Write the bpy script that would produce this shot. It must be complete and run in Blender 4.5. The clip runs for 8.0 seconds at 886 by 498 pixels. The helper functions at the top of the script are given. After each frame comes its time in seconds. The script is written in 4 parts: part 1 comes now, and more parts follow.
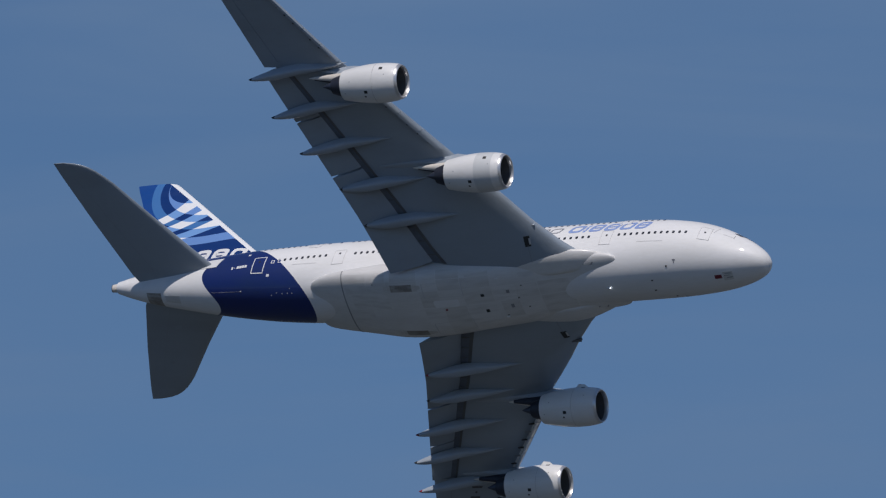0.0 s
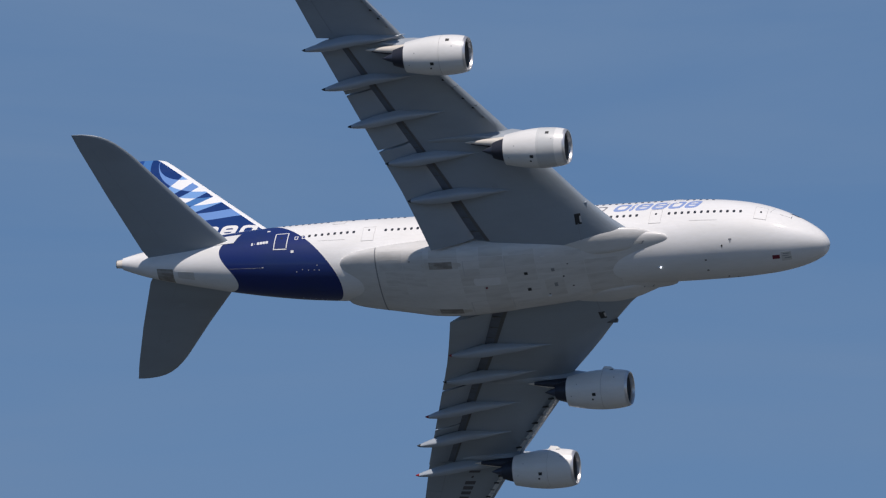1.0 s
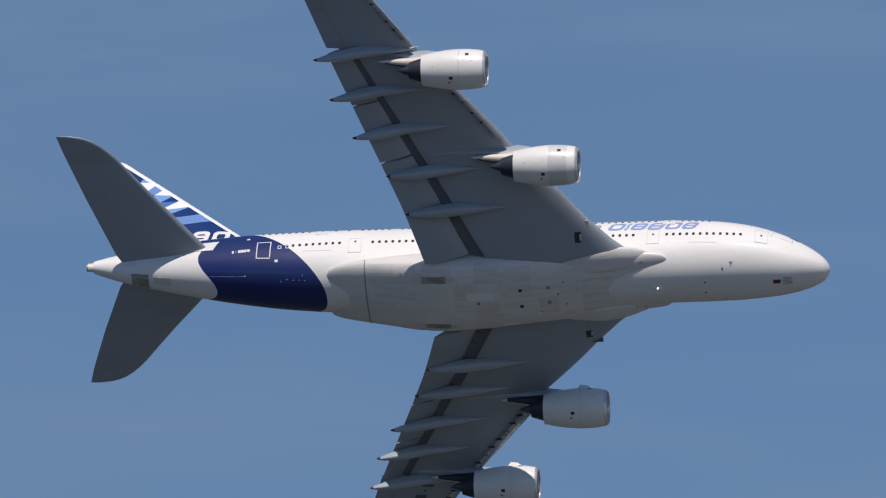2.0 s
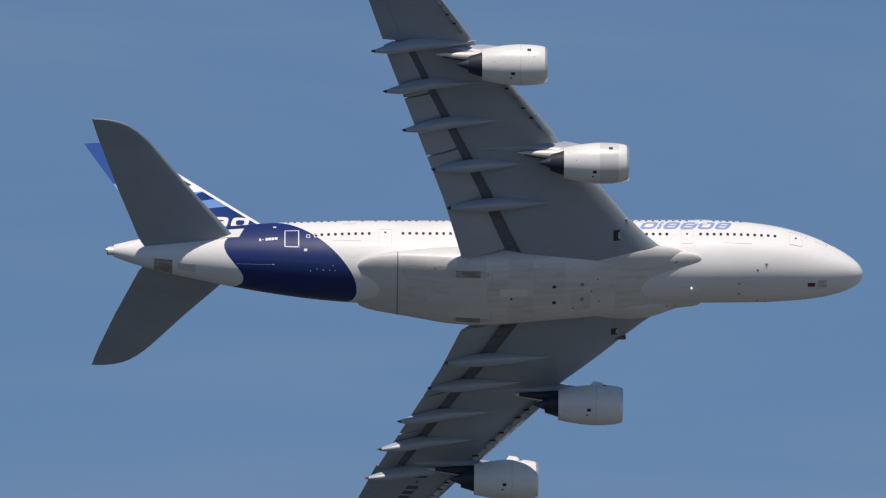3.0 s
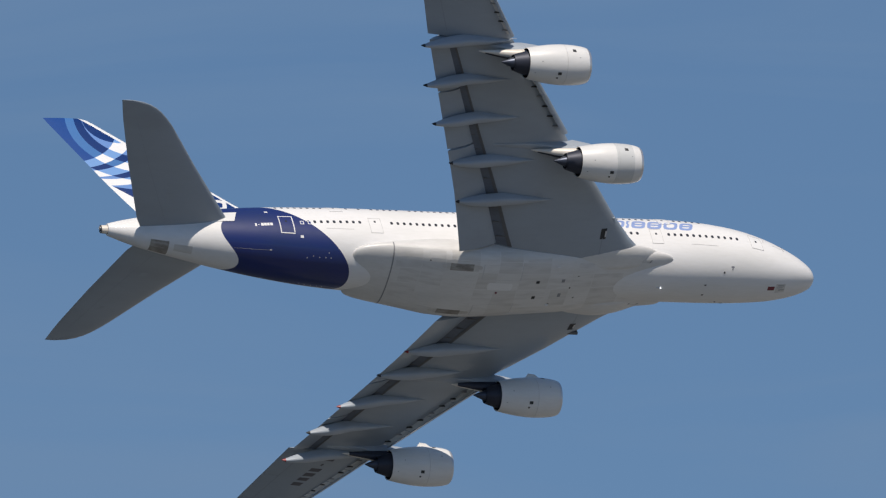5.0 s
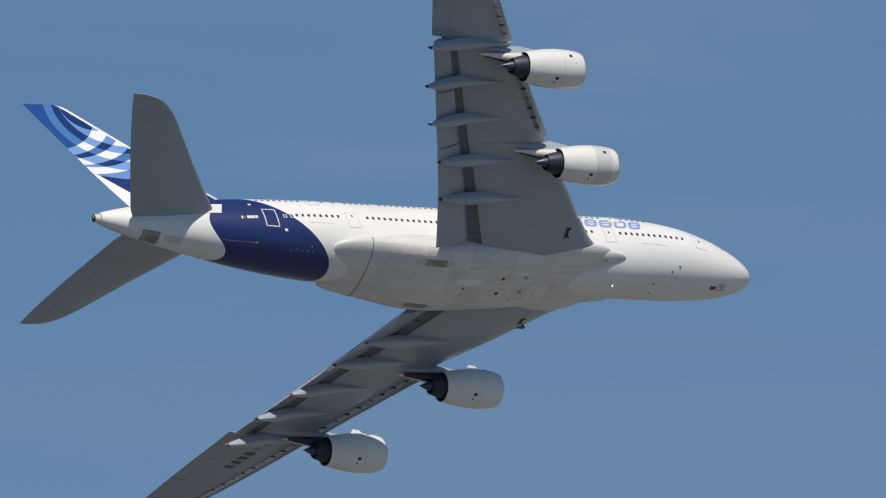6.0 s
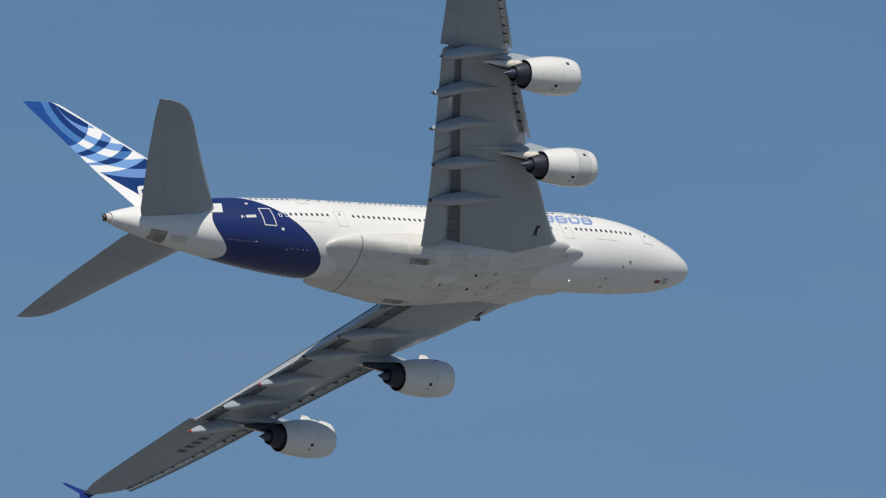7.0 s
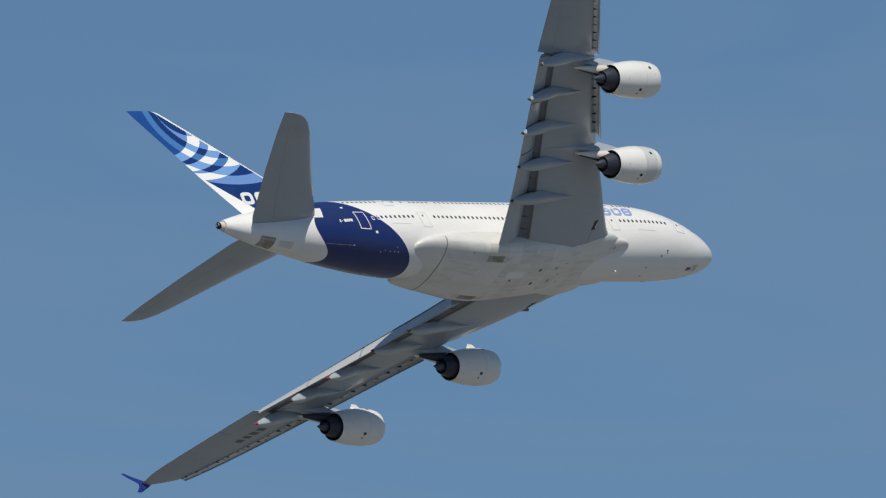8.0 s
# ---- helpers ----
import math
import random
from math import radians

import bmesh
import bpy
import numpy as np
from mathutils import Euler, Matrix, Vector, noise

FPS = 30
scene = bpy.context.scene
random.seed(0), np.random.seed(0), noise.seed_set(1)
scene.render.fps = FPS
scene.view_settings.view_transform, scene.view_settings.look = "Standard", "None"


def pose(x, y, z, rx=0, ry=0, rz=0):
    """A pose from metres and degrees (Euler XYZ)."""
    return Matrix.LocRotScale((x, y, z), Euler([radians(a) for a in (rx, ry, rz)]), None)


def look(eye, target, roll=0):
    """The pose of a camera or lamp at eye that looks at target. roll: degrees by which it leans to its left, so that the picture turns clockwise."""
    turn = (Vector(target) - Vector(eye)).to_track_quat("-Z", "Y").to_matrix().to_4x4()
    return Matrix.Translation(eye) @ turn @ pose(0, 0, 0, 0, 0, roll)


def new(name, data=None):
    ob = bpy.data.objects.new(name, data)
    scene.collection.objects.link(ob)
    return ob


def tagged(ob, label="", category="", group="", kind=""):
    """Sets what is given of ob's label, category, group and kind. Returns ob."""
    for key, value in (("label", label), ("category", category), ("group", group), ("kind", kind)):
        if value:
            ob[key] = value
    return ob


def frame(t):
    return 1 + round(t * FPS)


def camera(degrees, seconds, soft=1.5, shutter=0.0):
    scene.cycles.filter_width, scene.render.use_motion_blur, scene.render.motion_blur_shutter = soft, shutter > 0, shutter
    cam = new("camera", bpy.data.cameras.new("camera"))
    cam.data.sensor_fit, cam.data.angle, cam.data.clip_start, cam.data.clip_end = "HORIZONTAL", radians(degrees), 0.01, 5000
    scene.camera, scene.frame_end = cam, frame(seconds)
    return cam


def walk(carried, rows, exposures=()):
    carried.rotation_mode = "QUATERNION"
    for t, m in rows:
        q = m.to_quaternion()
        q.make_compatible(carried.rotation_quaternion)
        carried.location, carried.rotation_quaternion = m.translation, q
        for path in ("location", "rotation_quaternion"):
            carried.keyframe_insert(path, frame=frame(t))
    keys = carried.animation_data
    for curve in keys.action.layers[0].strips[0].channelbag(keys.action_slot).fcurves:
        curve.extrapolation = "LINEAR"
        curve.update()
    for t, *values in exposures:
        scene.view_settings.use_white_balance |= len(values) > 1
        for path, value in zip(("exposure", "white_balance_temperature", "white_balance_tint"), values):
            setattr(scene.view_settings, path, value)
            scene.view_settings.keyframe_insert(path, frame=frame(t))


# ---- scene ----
# the camera: a long lens on the ground that pans after the aircraft
cam = camera(2.687, 8.0, soft=1.25)
EYE = (0.0, 0.0, 1.7)
AIM = [
    (0.0, pose(*EYE, 99.0540, -0.0158, 9.3132)),
    (0.2, pose(*EYE, 99.0842, -0.0985, 8.9032)),
    (0.3, pose(*EYE, 99.0899, -0.1196, 8.6772)),
    (0.5, pose(*EYE, 99.0785, -0.1555, 8.1792)),
    (0.7, pose(*EYE, 99.0808, -0.0865, 7.6598)),
    (0.8, pose(*EYE, 99.0869, -0.0399, 7.4009)),
    (1.0, pose(*EYE, 99.1152, 0.0364, 6.9007)),
    (1.2, pose(*EYE, 99.1463, 0.0600, 6.3908)),
    (1.3, pose(*EYE, 99.1608, 0.0400, 6.1217)),
    (1.5, pose(*EYE, 99.1999, 0.0039, 5.5545)),
    (1.7, pose(*EYE, 99.2285, -0.0661, 4.9941)),
    (2.8, pose(*EYE, 99.2889, -0.3751, 2.0050)),
    (3.0, pose(*EYE, 99.2884, -0.3202, 1.4967)),
    (3.2, pose(*EYE, 99.2829, -0.2222, 1.0148)),
    (3.3, pose(*EYE, 99.2706, -0.1515, 0.7753)),
    (3.5, pose(*EYE, 99.2386, -0.0848, 0.3235)),
    (3.7, pose(*EYE, 99.2294, -0.0530, -0.2089)),
    (3.8, pose(*EYE, 99.2334, -0.0751, -0.5174)),
    (4.0, pose(*EYE, 99.2499, -0.0280, -1.1043)),
    (4.2, pose(*EYE, 99.2678, 0.0387, -1.6599)),
    (4.3, pose(*EYE, 99.2659, 0.0697, -1.9397)),
    (4.5, pose(*EYE, 99.2530, 0.1284, -2.5156)),
    (4.7, pose(*EYE, 99.2374, 0.1434, -3.0830)),
    (5.8, pose(*EYE, 99.0784, -0.1801, -5.9481)),
    (6.0, pose(*EYE, 99.0531, -0.1699, -6.4938)),
    (6.2, pose(*EYE, 99.0234, -0.1168, -7.0250)),
    (6.3, pose(*EYE, 99.0114, -0.0776, -7.2702)),
    (6.5, pose(*EYE, 98.9828, -0.0222, -7.6999)),
    (6.7, pose(*EYE, 98.9322, -0.0538, -8.0486)),
    (6.8, pose(*EYE, 98.9007, -0.0776, -8.2775)),
    (7.0, pose(*EYE, 98.8484, -0.0418, -8.7635)),
    (7.2, pose(*EYE, 98.7819, 0.1076, -9.1629)),
    (7.3, pose(*EYE, 98.7554, 0.1707, -9.3057)),
    (7.5, pose(*EYE, 98.6949, 0.2265, -9.5974)),
    (7.7, pose(*EYE, 98.6497, 0.1330, -9.9777)),
    (7.8, pose(*EYE, 98.6280, 0.0539, -10.1329)),
    (8.0, pose(*EYE, 98.5889, -0.1662, -10.4800)),
]
EXPOSURES = [(0.0, -0.67, 5400, 12), (0.5, -0.47, 5500, 12), (1.5, -0.32, 5680, 12), (4.5, -0.26, 5800, 10), (8.0, -0.30, 5720, 4)]
walk(cam, AIM, EXPOSURES)

# ---- light ----
SUN_ELEV, SUN_AZ = 60.0, 178.0   # degrees; azimuth clockwise from +Y
world = bpy.data.worlds.new("sky")
scene.world = world
world.use_nodes = True
wn, wl = world.node_tree.nodes, world.node_tree.links
sky = wn.new("ShaderNodeTexSky")
sky.sky_type, sky.sun_disc = "NISHITA", False
sky.sun_elevation, sky.sun_rotation = radians(SUN_ELEV), radians(SUN_AZ)
sky.altitude, sky.air_density, sky.dust_density, sky.ozone_density = 1200, 1.0, 0.0, 4.0
wn["Background"].inputs["Strength"].default_value = 0.0655
# thin veils of cirrus, a little lighter and greyer than the blue
where = wn.new("ShaderNodeTexCoord")
stretch = wn.new("ShaderNodeMapping")
stretch.inputs["Scale"].default_value = (18, 18, 120)
stretch.inputs["Rotation"].default_value = (0, radians(8), 0)
veil = wn.new("ShaderNodeTexNoise")
veil.inputs["Scale"].default_value, veil.inputs["Detail"].default_value, veil.inputs["Distortion"].default_value = 1.0, 6.0, 0.8
spread = wn.new("ShaderNodeMapRange")
spread.inputs[1].default_value, spread.inputs[2].default_value, spread.inputs[4].default_value = 0.40, 0.70, 0.7
thin = wn.new("ShaderNodeMix")
thin.data_type = "RGBA"
thin.inputs[7].default_value = (3.22, 4.62, 6.55, 1)
wl.new(where.outputs["Generated"], stretch.inputs[0])
wl.new(stretch.outputs[0], veil.inputs["Vector"])
wl.new(veil.outputs["Fac"], spread.inputs[0])
wl.new(spread.outputs[0], thin.inputs[0])
wl.new(sky.outputs[0], thin.inputs[6])
wl.new(thin.outputs[2], wn["Background"].inputs["Color"])

sun = new("sun", bpy.data.lights.new("sun", "SUN"))
sun.data.energy, sun.data.angle, sun.data.color = 5.0, radians(0.53), (1.0, 0.835, 0.65)
sx, sy = math.sin(radians(SUN_AZ)), math.cos(radians(SUN_AZ))
sun.matrix_world = look((sx * 100, sy * 100, 100 * math.tan(radians(SUN_ELEV))), (0, 0, 0))


# ---- materials ----
class Nodes:
    """A small builder for one procedural material."""

    def __init__(self, name, rough=0.4, metal=0.0, coat=0.0):
        self.m = bpy.data.materials.new(name)
        self.m.use_nodes = True
        self.t = self.m.node_tree
        self.b = self.t.nodes["Principled BSDF"]
        self.b.inputs["Roughness"].default_value = rough
        self.b.inputs["Metallic"].default_value = metal
        self.b.inputs["Coat Weight"].default_value = coat
        self.b.inputs["Coat Roughness"].default_value = 0.06

    def node(self, kind, **kw):
        n = self.t.nodes.new(kind)
        for k, v in kw.items():
            n.inputs[k].default_value = v
        return n

    def link(self, a, b):
        self.t.links.new(a, b)

    def math(self, op, a, b=0.0, c=0.0):
        n = self.t.nodes.new("ShaderNodeMath")
        n.operation = op
        for i, v in enumerate((a, b, c)):
            if isinstance(v, (int, float)):
                n.inputs[i].default_value = v
            else:
                self.link(v, n.inputs[i])
        return n.outputs[0]

    def coords(self):
        tc = self.t.nodes.new("ShaderNodeTexCoord")
        return tc.outputs["Object"]

    def xyz(self):
        s = self.t.nodes.new("ShaderNodeSeparateXYZ")
        self.link(self.coords(), s.inputs[0])
        return s.outputs

    def noise(self, scale, detail=4.0, stretch=(1, 1, 1)):
        mp = self.t.nodes.new("ShaderNodeMapping")
        mp.inputs["Scale"].default_value = stretch
        self.link(self.coords(), mp.inputs[0])
        n = self.node("ShaderNodeTexNoise", Scale=scale, Detail=detail)
        self.link(mp.outputs[0], n.inputs["Vector"])
        return n.outputs["Fac"]

    def mix(self, fac, a, b):
        n = self.t.nodes.new("ShaderNodeMix")
        n.data_type = "RGBA"
        for i, v in ((0, fac), (6, a), (7, b)):
            if isinstance(v, (int, float)):
                n.inputs[i].default_value = v
            elif isinstance(v, tuple):
                n.inputs[i].default_value = (*v, 1)
            else:
                self.link(v, n.inputs[i])
        return n.outputs[2]

    def ramp(self, fac, lo, hi, a=0.0, b=1.0):
        n = self.t.nodes.new("ShaderNodeMapRange")
        n.inputs[1].default_value, n.inputs[2].default_value = lo, hi
        n.inputs[3].default_value, n.inputs[4].default_value = a, b
        self.link(fac, n.inputs[0])
        return n.outputs[0]

    def wavy(self, scale, height):
        b = self.t.nodes.new("ShaderNodeBump")
        b.inputs["Strength"].default_value, b.inputs["Distance"].default_value = 0.6, height
        self.link(self.noise(scale, 3), b.inputs["Height"])
        self.link(b.outputs[0], self.b.inputs["Normal"])

    def color(self, c):
        if isinstance(c, tuple):
            self.b.inputs["Base Color"].default_value = (*c, 1)
        else:
            self.link(c, self.b.inputs["Base Color"])
        return self.m


def painted(name, base, dirt, rough=0.35, coat=0.3, scale=0.5, metal=0.0, grain=0.35):
    """Paint with broad soiling streaked along the airflow and a finer grain."""
    n = Nodes(name, rough, metal, coat)
    broad = n.ramp(n.noise(scale, 3, (0.35, 1, 1)), 0.42, 0.72)
    fine = n.ramp(n.noise(scale * 9, 4, (0.25, 1, 1)), 0.4, 0.8)
    c = n.mix(n.math("MULTIPLY", broad, 0.55), base, dirt)
    c = n.mix(n.math("MULTIPLY", fine, grain), c, dirt)
    n.wavy(1.1, 0.03)
    return n.color(c)


DEEP_BLUE, BLUE_DIRT = (0.007, 0.020, 0.135), (0.010, 0.025, 0.115)


def horner(n, z, coeffs):
    """A polynomial of a socket."""
    out = float(coeffs[0])
    for c in coeffs[1:]:
        out = n.math("ADD", n.math("MULTIPLY", out, z), float(c))
    return out


def hull_livery():
    """White paint with a slanting blue band round the tail."""
    n = Nodes("white_and_blue_livery", 0.5, 0.0, 0.5)
    n.b.inputs["Specular IOR Level"].default_value = 0.3
    x, y, z = n.xyz()
    st = n.math("SUBTRACT", 34.0, x)
    front = horner(n, z, np.polyfit([-3.6, -3.2, -2.1, -0.3, 1.43, 3.1, 4.5], [47.7, 48.05, 49.1, 50.95, 52.9, 54.6, 57.0], 3))
    low = horner(n, z, np.polyfit([-1.8, -1.0, -0.4, 0.1, 0.6, 1.1, 1.9], [58.8, 59.5, 60.0, 60.2, 59.9, 59.4, 58.6], 3))
    high = n.math("MULTIPLY_ADD", z, 2.3, 54.8)
    upper = n.math("GREATER_THAN", z, 2.0)
    rear = n.math("ADD", n.math("MULTIPLY", upper, high), n.math("MULTIPLY", n.math("SUBTRACT", 1.0, upper), low))
    band = n.math("MULTIPLY", n.math("GREATER_THAN", st, front), n.math("LESS_THAN", st, rear))
    broad = n.ramp(n.noise(0.5, 3, (0.35, 1, 1)), 0.42, 0.72)
    fine = n.ramp(n.noise(4.5, 4, (0.2, 1, 1)), 0.4, 0.8)
    white = n.mix(n.math("MULTIPLY", broad, 0.5), (0.82, 0.82, 0.82), (0.72, 0.72, 0.70))
    white = n.mix(n.math("MULTIPLY", fine, 0.25), white, (0.66, 0.66, 0.63))
    blue = n.mix(broad, DEEP_BLUE, BLUE_DIRT)
    n.wavy(0.9, 0.02)
    return n.color(n.mix(band, white, blue))


def fin_livery():
    """Blue fin: crossing arcs in white and two blues, a white leading edge and a white foot of the rudder."""
    n = Nodes("fin_livery", 0.45, 0.0, 0.0)
    n.b.inputs["Specular IOR Level"].default_value = 0.15
    x, y, z = n.xyz()
    st = n.math("SUBTRACT", 34.0, x)

    def dist(cs, cz):
        a, b = n.math("SUBTRACT", st, cs), n.math("SUBTRACT", z, cz)
        return n.math("SQRT", n.math("ADD", n.math("MULTIPLY", a, a), n.math("MULTIPLY", b, b)))

    def count(circles):
        total = 0.0
        for cs, cz, r in circles:
            total = n.math("ADD", n.math("GREATER_THAN", dist(cs, cz), r), total)
        return total

    def odd(v):
        return n.math("MODULO", v, 2.0)

    # two families of arcs, one about the top of the rudder and one ahead of the tip
    ring = count(((71.58, 16.53, 5.1), (71.3, 17.4, 6.85), (70.3, 17.08, 6.9), (69.54, 16.96, 7.61), (68.22, 16.13, 7.12), (68.12, 18.02, 9.89)))
    sweep = count(((66.66, 16.9, 2.86), (64.6, 16.99, 4.96), (64.6, 16.7, 5.75), (64.5, 16.55, 6.72), (64.1, 18.1, 9.55), (64.13, 22.71, 15.33)))
    deep, mid, pale, white = (0.009, 0.036, 0.165), (0.065, 0.175, 0.43), (0.185, 0.34, 0.66), (0.80, 0.81, 0.82)
    dark = n.mix(odd(sweep), deep, n.mix(n.math("COMPARE", sweep, 3.0, 0.1), (0.15, 0.27, 0.58), mid))
    dark = n.mix(n.math("MULTIPLY", n.math("LESS_THAN", ring, 0.5), n.math("GREATER_THAN", sweep, 3.5)), dark, (0.015, 0.065, 0.27))
    light = n.mix(odd(sweep), pale, white)
    c = n.mix(odd(ring), dark, light)
    c = n.mix(n.math("GREATER_THAN", sweep, 5.5), c, deep)
    edge = n.math("LESS_THAN", n.math("SUBTRACT", st, n.math("MULTIPLY", z, 1.07)), 51.15)
    c = n.mix(n.math("MULTIPLY", edge, n.math("GREATER_THAN", z, 5.2)), c, white)
    foot = n.math("GREATER_THAN", n.math("SUBTRACT", st, n.math("MULTIPLY", z, 1.1)), 59.6)
    c = n.mix(foot, c, white)
    grime = n.ramp(n.noise(0.9, 4, (0.5, 1, 1)), 0.45, 0.8, 0.0, 0.03)
    return n.color(n.mix(grime, c, (0.25, 0.26, 0.28)))


def panelled(name, base, dirt, rough=0.42, coat=0.2):
    """Paint of single panels: each a slightly different shade, with streaks along the airflow."""
    n = Nodes(name, rough, 0.0, coat)
    info = n.t.nodes.new("ShaderNodeObjectInfo")
    tone = n.ramp(info.outputs["Random"], 0.0, 1.0, 0.0, 0.5)
    c = n.mix(tone, base, dirt)
    streak = n.ramp(n.noise(2.2, 4, (0.15, 1, 1)), 0.42, 0.75, 0.0, 0.45)
    return n.color(n.mix(streak, c, tuple(v * 0.75 for v in dirt)))


WHITE = hull_livery()
FIN = fin_livery()
PANEL = panelled("belly_panel_paint", (0.72, 0.715, 0.70), (0.57, 0.555, 0.52))
PLAIN_WHITE = painted("plain_white_paint", (0.80, 0.80, 0.80), (0.66, 0.66, 0.64))
LETTER_BLUE = painted("letter_blue", (0.27, 0.36, 0.66), (0.32, 0.4, 0.66), 0.3)
INK = painted("dark_ink", (0.075, 0.08, 0.10), (0.11, 0.11, 0.125), 0.4)
SEAM_PALE = painted("pale_seam", (0.57, 0.57, 0.57), (0.50, 0.50, 0.50), 0.6, 0.0)
INK_GREY = painted("grey_ink", (0.22, 0.23, 0.26), (0.28, 0.28, 0.3), 0.4)
SEAM = painted("seam_grey", (0.30, 0.31, 0.32), (0.22, 0.22, 0.23), 0.6, 0.0)
RED = painted("red_paint", (0.30, 0.02, 0.025), (0.2, 0.02, 0.02), 0.4)
MAROON = painted("maroon_paint", (0.17, 0.012, 0.03), (0.12, 0.012, 0.025), 0.4)
SILVER = painted("bare_titanium_shield", (0.80, 0.755, 0.68), (0.62, 0.56, 0.48), 0.45, 0.0, 1.2, 0.15)
BAND_GREY = painted("cowl_grey_paint", (0.64, 0.655, 0.655), (0.57, 0.58, 0.58))
LAMP = Nodes("landing_lamp", 0.2)
LAMP.b.inputs["Emission Color"].default_value = (1, 0.97, 0.9, 1)
LAMP.b.inputs["Emission Strength"].default_value = 6.0
LAMP = LAMP.color((0.9, 0.9, 0.9))
FAIRING = painted("belly_paint", (0.725, 0.72, 0.705), (0.57, 0.56, 0.53))
GREY = painted("wing_grey_paint", (0.315, 0.365, 0.425), (0.25, 0.285, 0.325), 0.33, 0.45, 0.28, 0.0, 0.16)
FLAP_TOP_LIT = painted("flap_upper_sunlit", (0.60, 0.61, 0.62), (0.52, 0.53, 0.54), 0.35, 0.3)
COVE = painted("cove_shade", (0.145, 0.166, 0.205), (0.095, 0.108, 0.135), 0.55, 0.0, 1.3)
JOINT = painted("faint_joint", (0.265, 0.30, 0.345), (0.23, 0.265, 0.305), 0.5, 0.0)
NACELLE = painted("nacelle_paint", (0.80, 0.80, 0.79), (0.68, 0.68, 0.66))
BLUE = painted("deep_blue_paint", (0.012, 0.028, 0.20), (0.02, 0.035, 0.18), 0.25, 0.6)
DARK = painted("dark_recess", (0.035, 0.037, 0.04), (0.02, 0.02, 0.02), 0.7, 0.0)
GLASS = painted("window_glass", (0.042, 0.045, 0.055), (0.055, 0.055, 0.06), 0.15, 0.3)
DARK_STAIN = painted("soot_stain", (0.22, 0.20, 0.175), (0.58, 0.56, 0.52), 0.7, 0.0, 2.6)
SOOT = painted("soot_film", (0.62, 0.60, 0.565), (0.48, 0.46, 0.42), 0.7, 0.0, 1.4)
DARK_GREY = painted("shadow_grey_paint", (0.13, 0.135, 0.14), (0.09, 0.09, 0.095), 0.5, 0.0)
GREY_FAIRING = painted("fairing_grey_paint", (0.375, 0.42, 0.475), (0.31, 0.345, 0.385), 0.36, 0.3, 0.8, 0.0, 0.15)
SLAT = painted("slat_metal", (0.76, 0.76, 0.75), (0.62, 0.62, 0.62), 0.4, 0.1, 1.5, 0.1)
PANEL_GREY = panelled("wing_panel_paint", (0.320, 0.370, 0.430), (0.295, 0.34, 0.39), 0.33, 0.45)
CHROME = painted("bare_metal_lip", (0.74, 0.74, 0.75), (0.6, 0.6, 0.6), 0.32, 0.0, 1.0, 0.7)
PLUG = painted("steel_cone", (0.075, 0.088, 0.125), (0.045, 0.052, 0.075), 0.4, 0.0, 2.0, 0.6)
TITANIUM = painted("burnt_titanium_and_shade", (0.040, 0.045, 0.066), (0.024, 0.027, 0.042), 0.5, 0.0, 1.5, 0.4)


# ---- shape helpers ----
def body(s, y, z):
    """Station aft of the nose, metres to port, height over the axis: a point in the aircraft's space."""
    return Vector((34.0 - s, y, z))


def part(name, bm, material, parent, label="", smooth=True):
    bmesh.ops.recalc_face_normals(bm, faces=bm.faces)
    me = bpy.data.meshes.new(name)
    bm.to_mesh(me)
    bm.free()
    for m in material if isinstance(material, (list, tuple)) else (material,):
        me.materials.append(m)
    if smooth:
        me.shade_smooth()
        me.set_sharp_from_angle(angle=radians(38))
    ob = new(name, me)
    ob.parent = parent
    return tagged(ob, label)


def loft(rings, cap=True, closed=True, bm=None):
    """Skin over rings of equally many points."""
    bm = bm or bmesh.new()
    vs = [[bm.verts.new(p) for p in r] for r in rings]
    n = len(rings[0])
    for a, b in zip(vs, vs[1:]):
        for i in range(n if closed else n - 1):
            j = (i + 1) % n
            bm.faces.new((a[i], a[j], b[j], b[i]))
    if cap:
        bm.faces.new(vs[0]), bm.faces.new(vs[-1])
    return bm


def smooth_interp(x, table, col):
    """Monotone-looking cubic through a table of rows whose first number is the key."""
    xs = [r[0] for r in table]
    ys = [r[col] for r in table]
    k = min(max(0, int(np.searchsorted(xs, x)) - 1), len(xs) - 2)
    h = xs[k + 1] - xs[k]
    u = (x - xs[k]) / h

    def slope(i):
        if i in (0, len(xs) - 1):
            j = min(max(i, 1), len(xs) - 1)
            return (ys[j] - ys[j - 1]) / (xs[j] - xs[j - 1])
        a = (ys[i] - ys[i - 1]) / (xs[i] - xs[i - 1])
        b = (ys[i + 1] - ys[i]) / (xs[i + 1] - xs[i])
        return 0.0 if a * b <= 0 else 2 * a * b / (a + b)

    m0, m1 = slope(k) * h, slope(k + 1) * h
    return ((2 * u ** 3 - 3 * u ** 2 + 1) * ys[k] + (u ** 3 - 2 * u ** 2 + u) * m0
            + (-2 * u ** 3 + 3 * u ** 2) * ys[k + 1] + (u ** 3 - u ** 2) * m1)


# ---- the aircraft ----
airliner = tagged(new("airliner"), "white four-engined double-deck airliner with dark blue tail, banking in flight", "airliner")

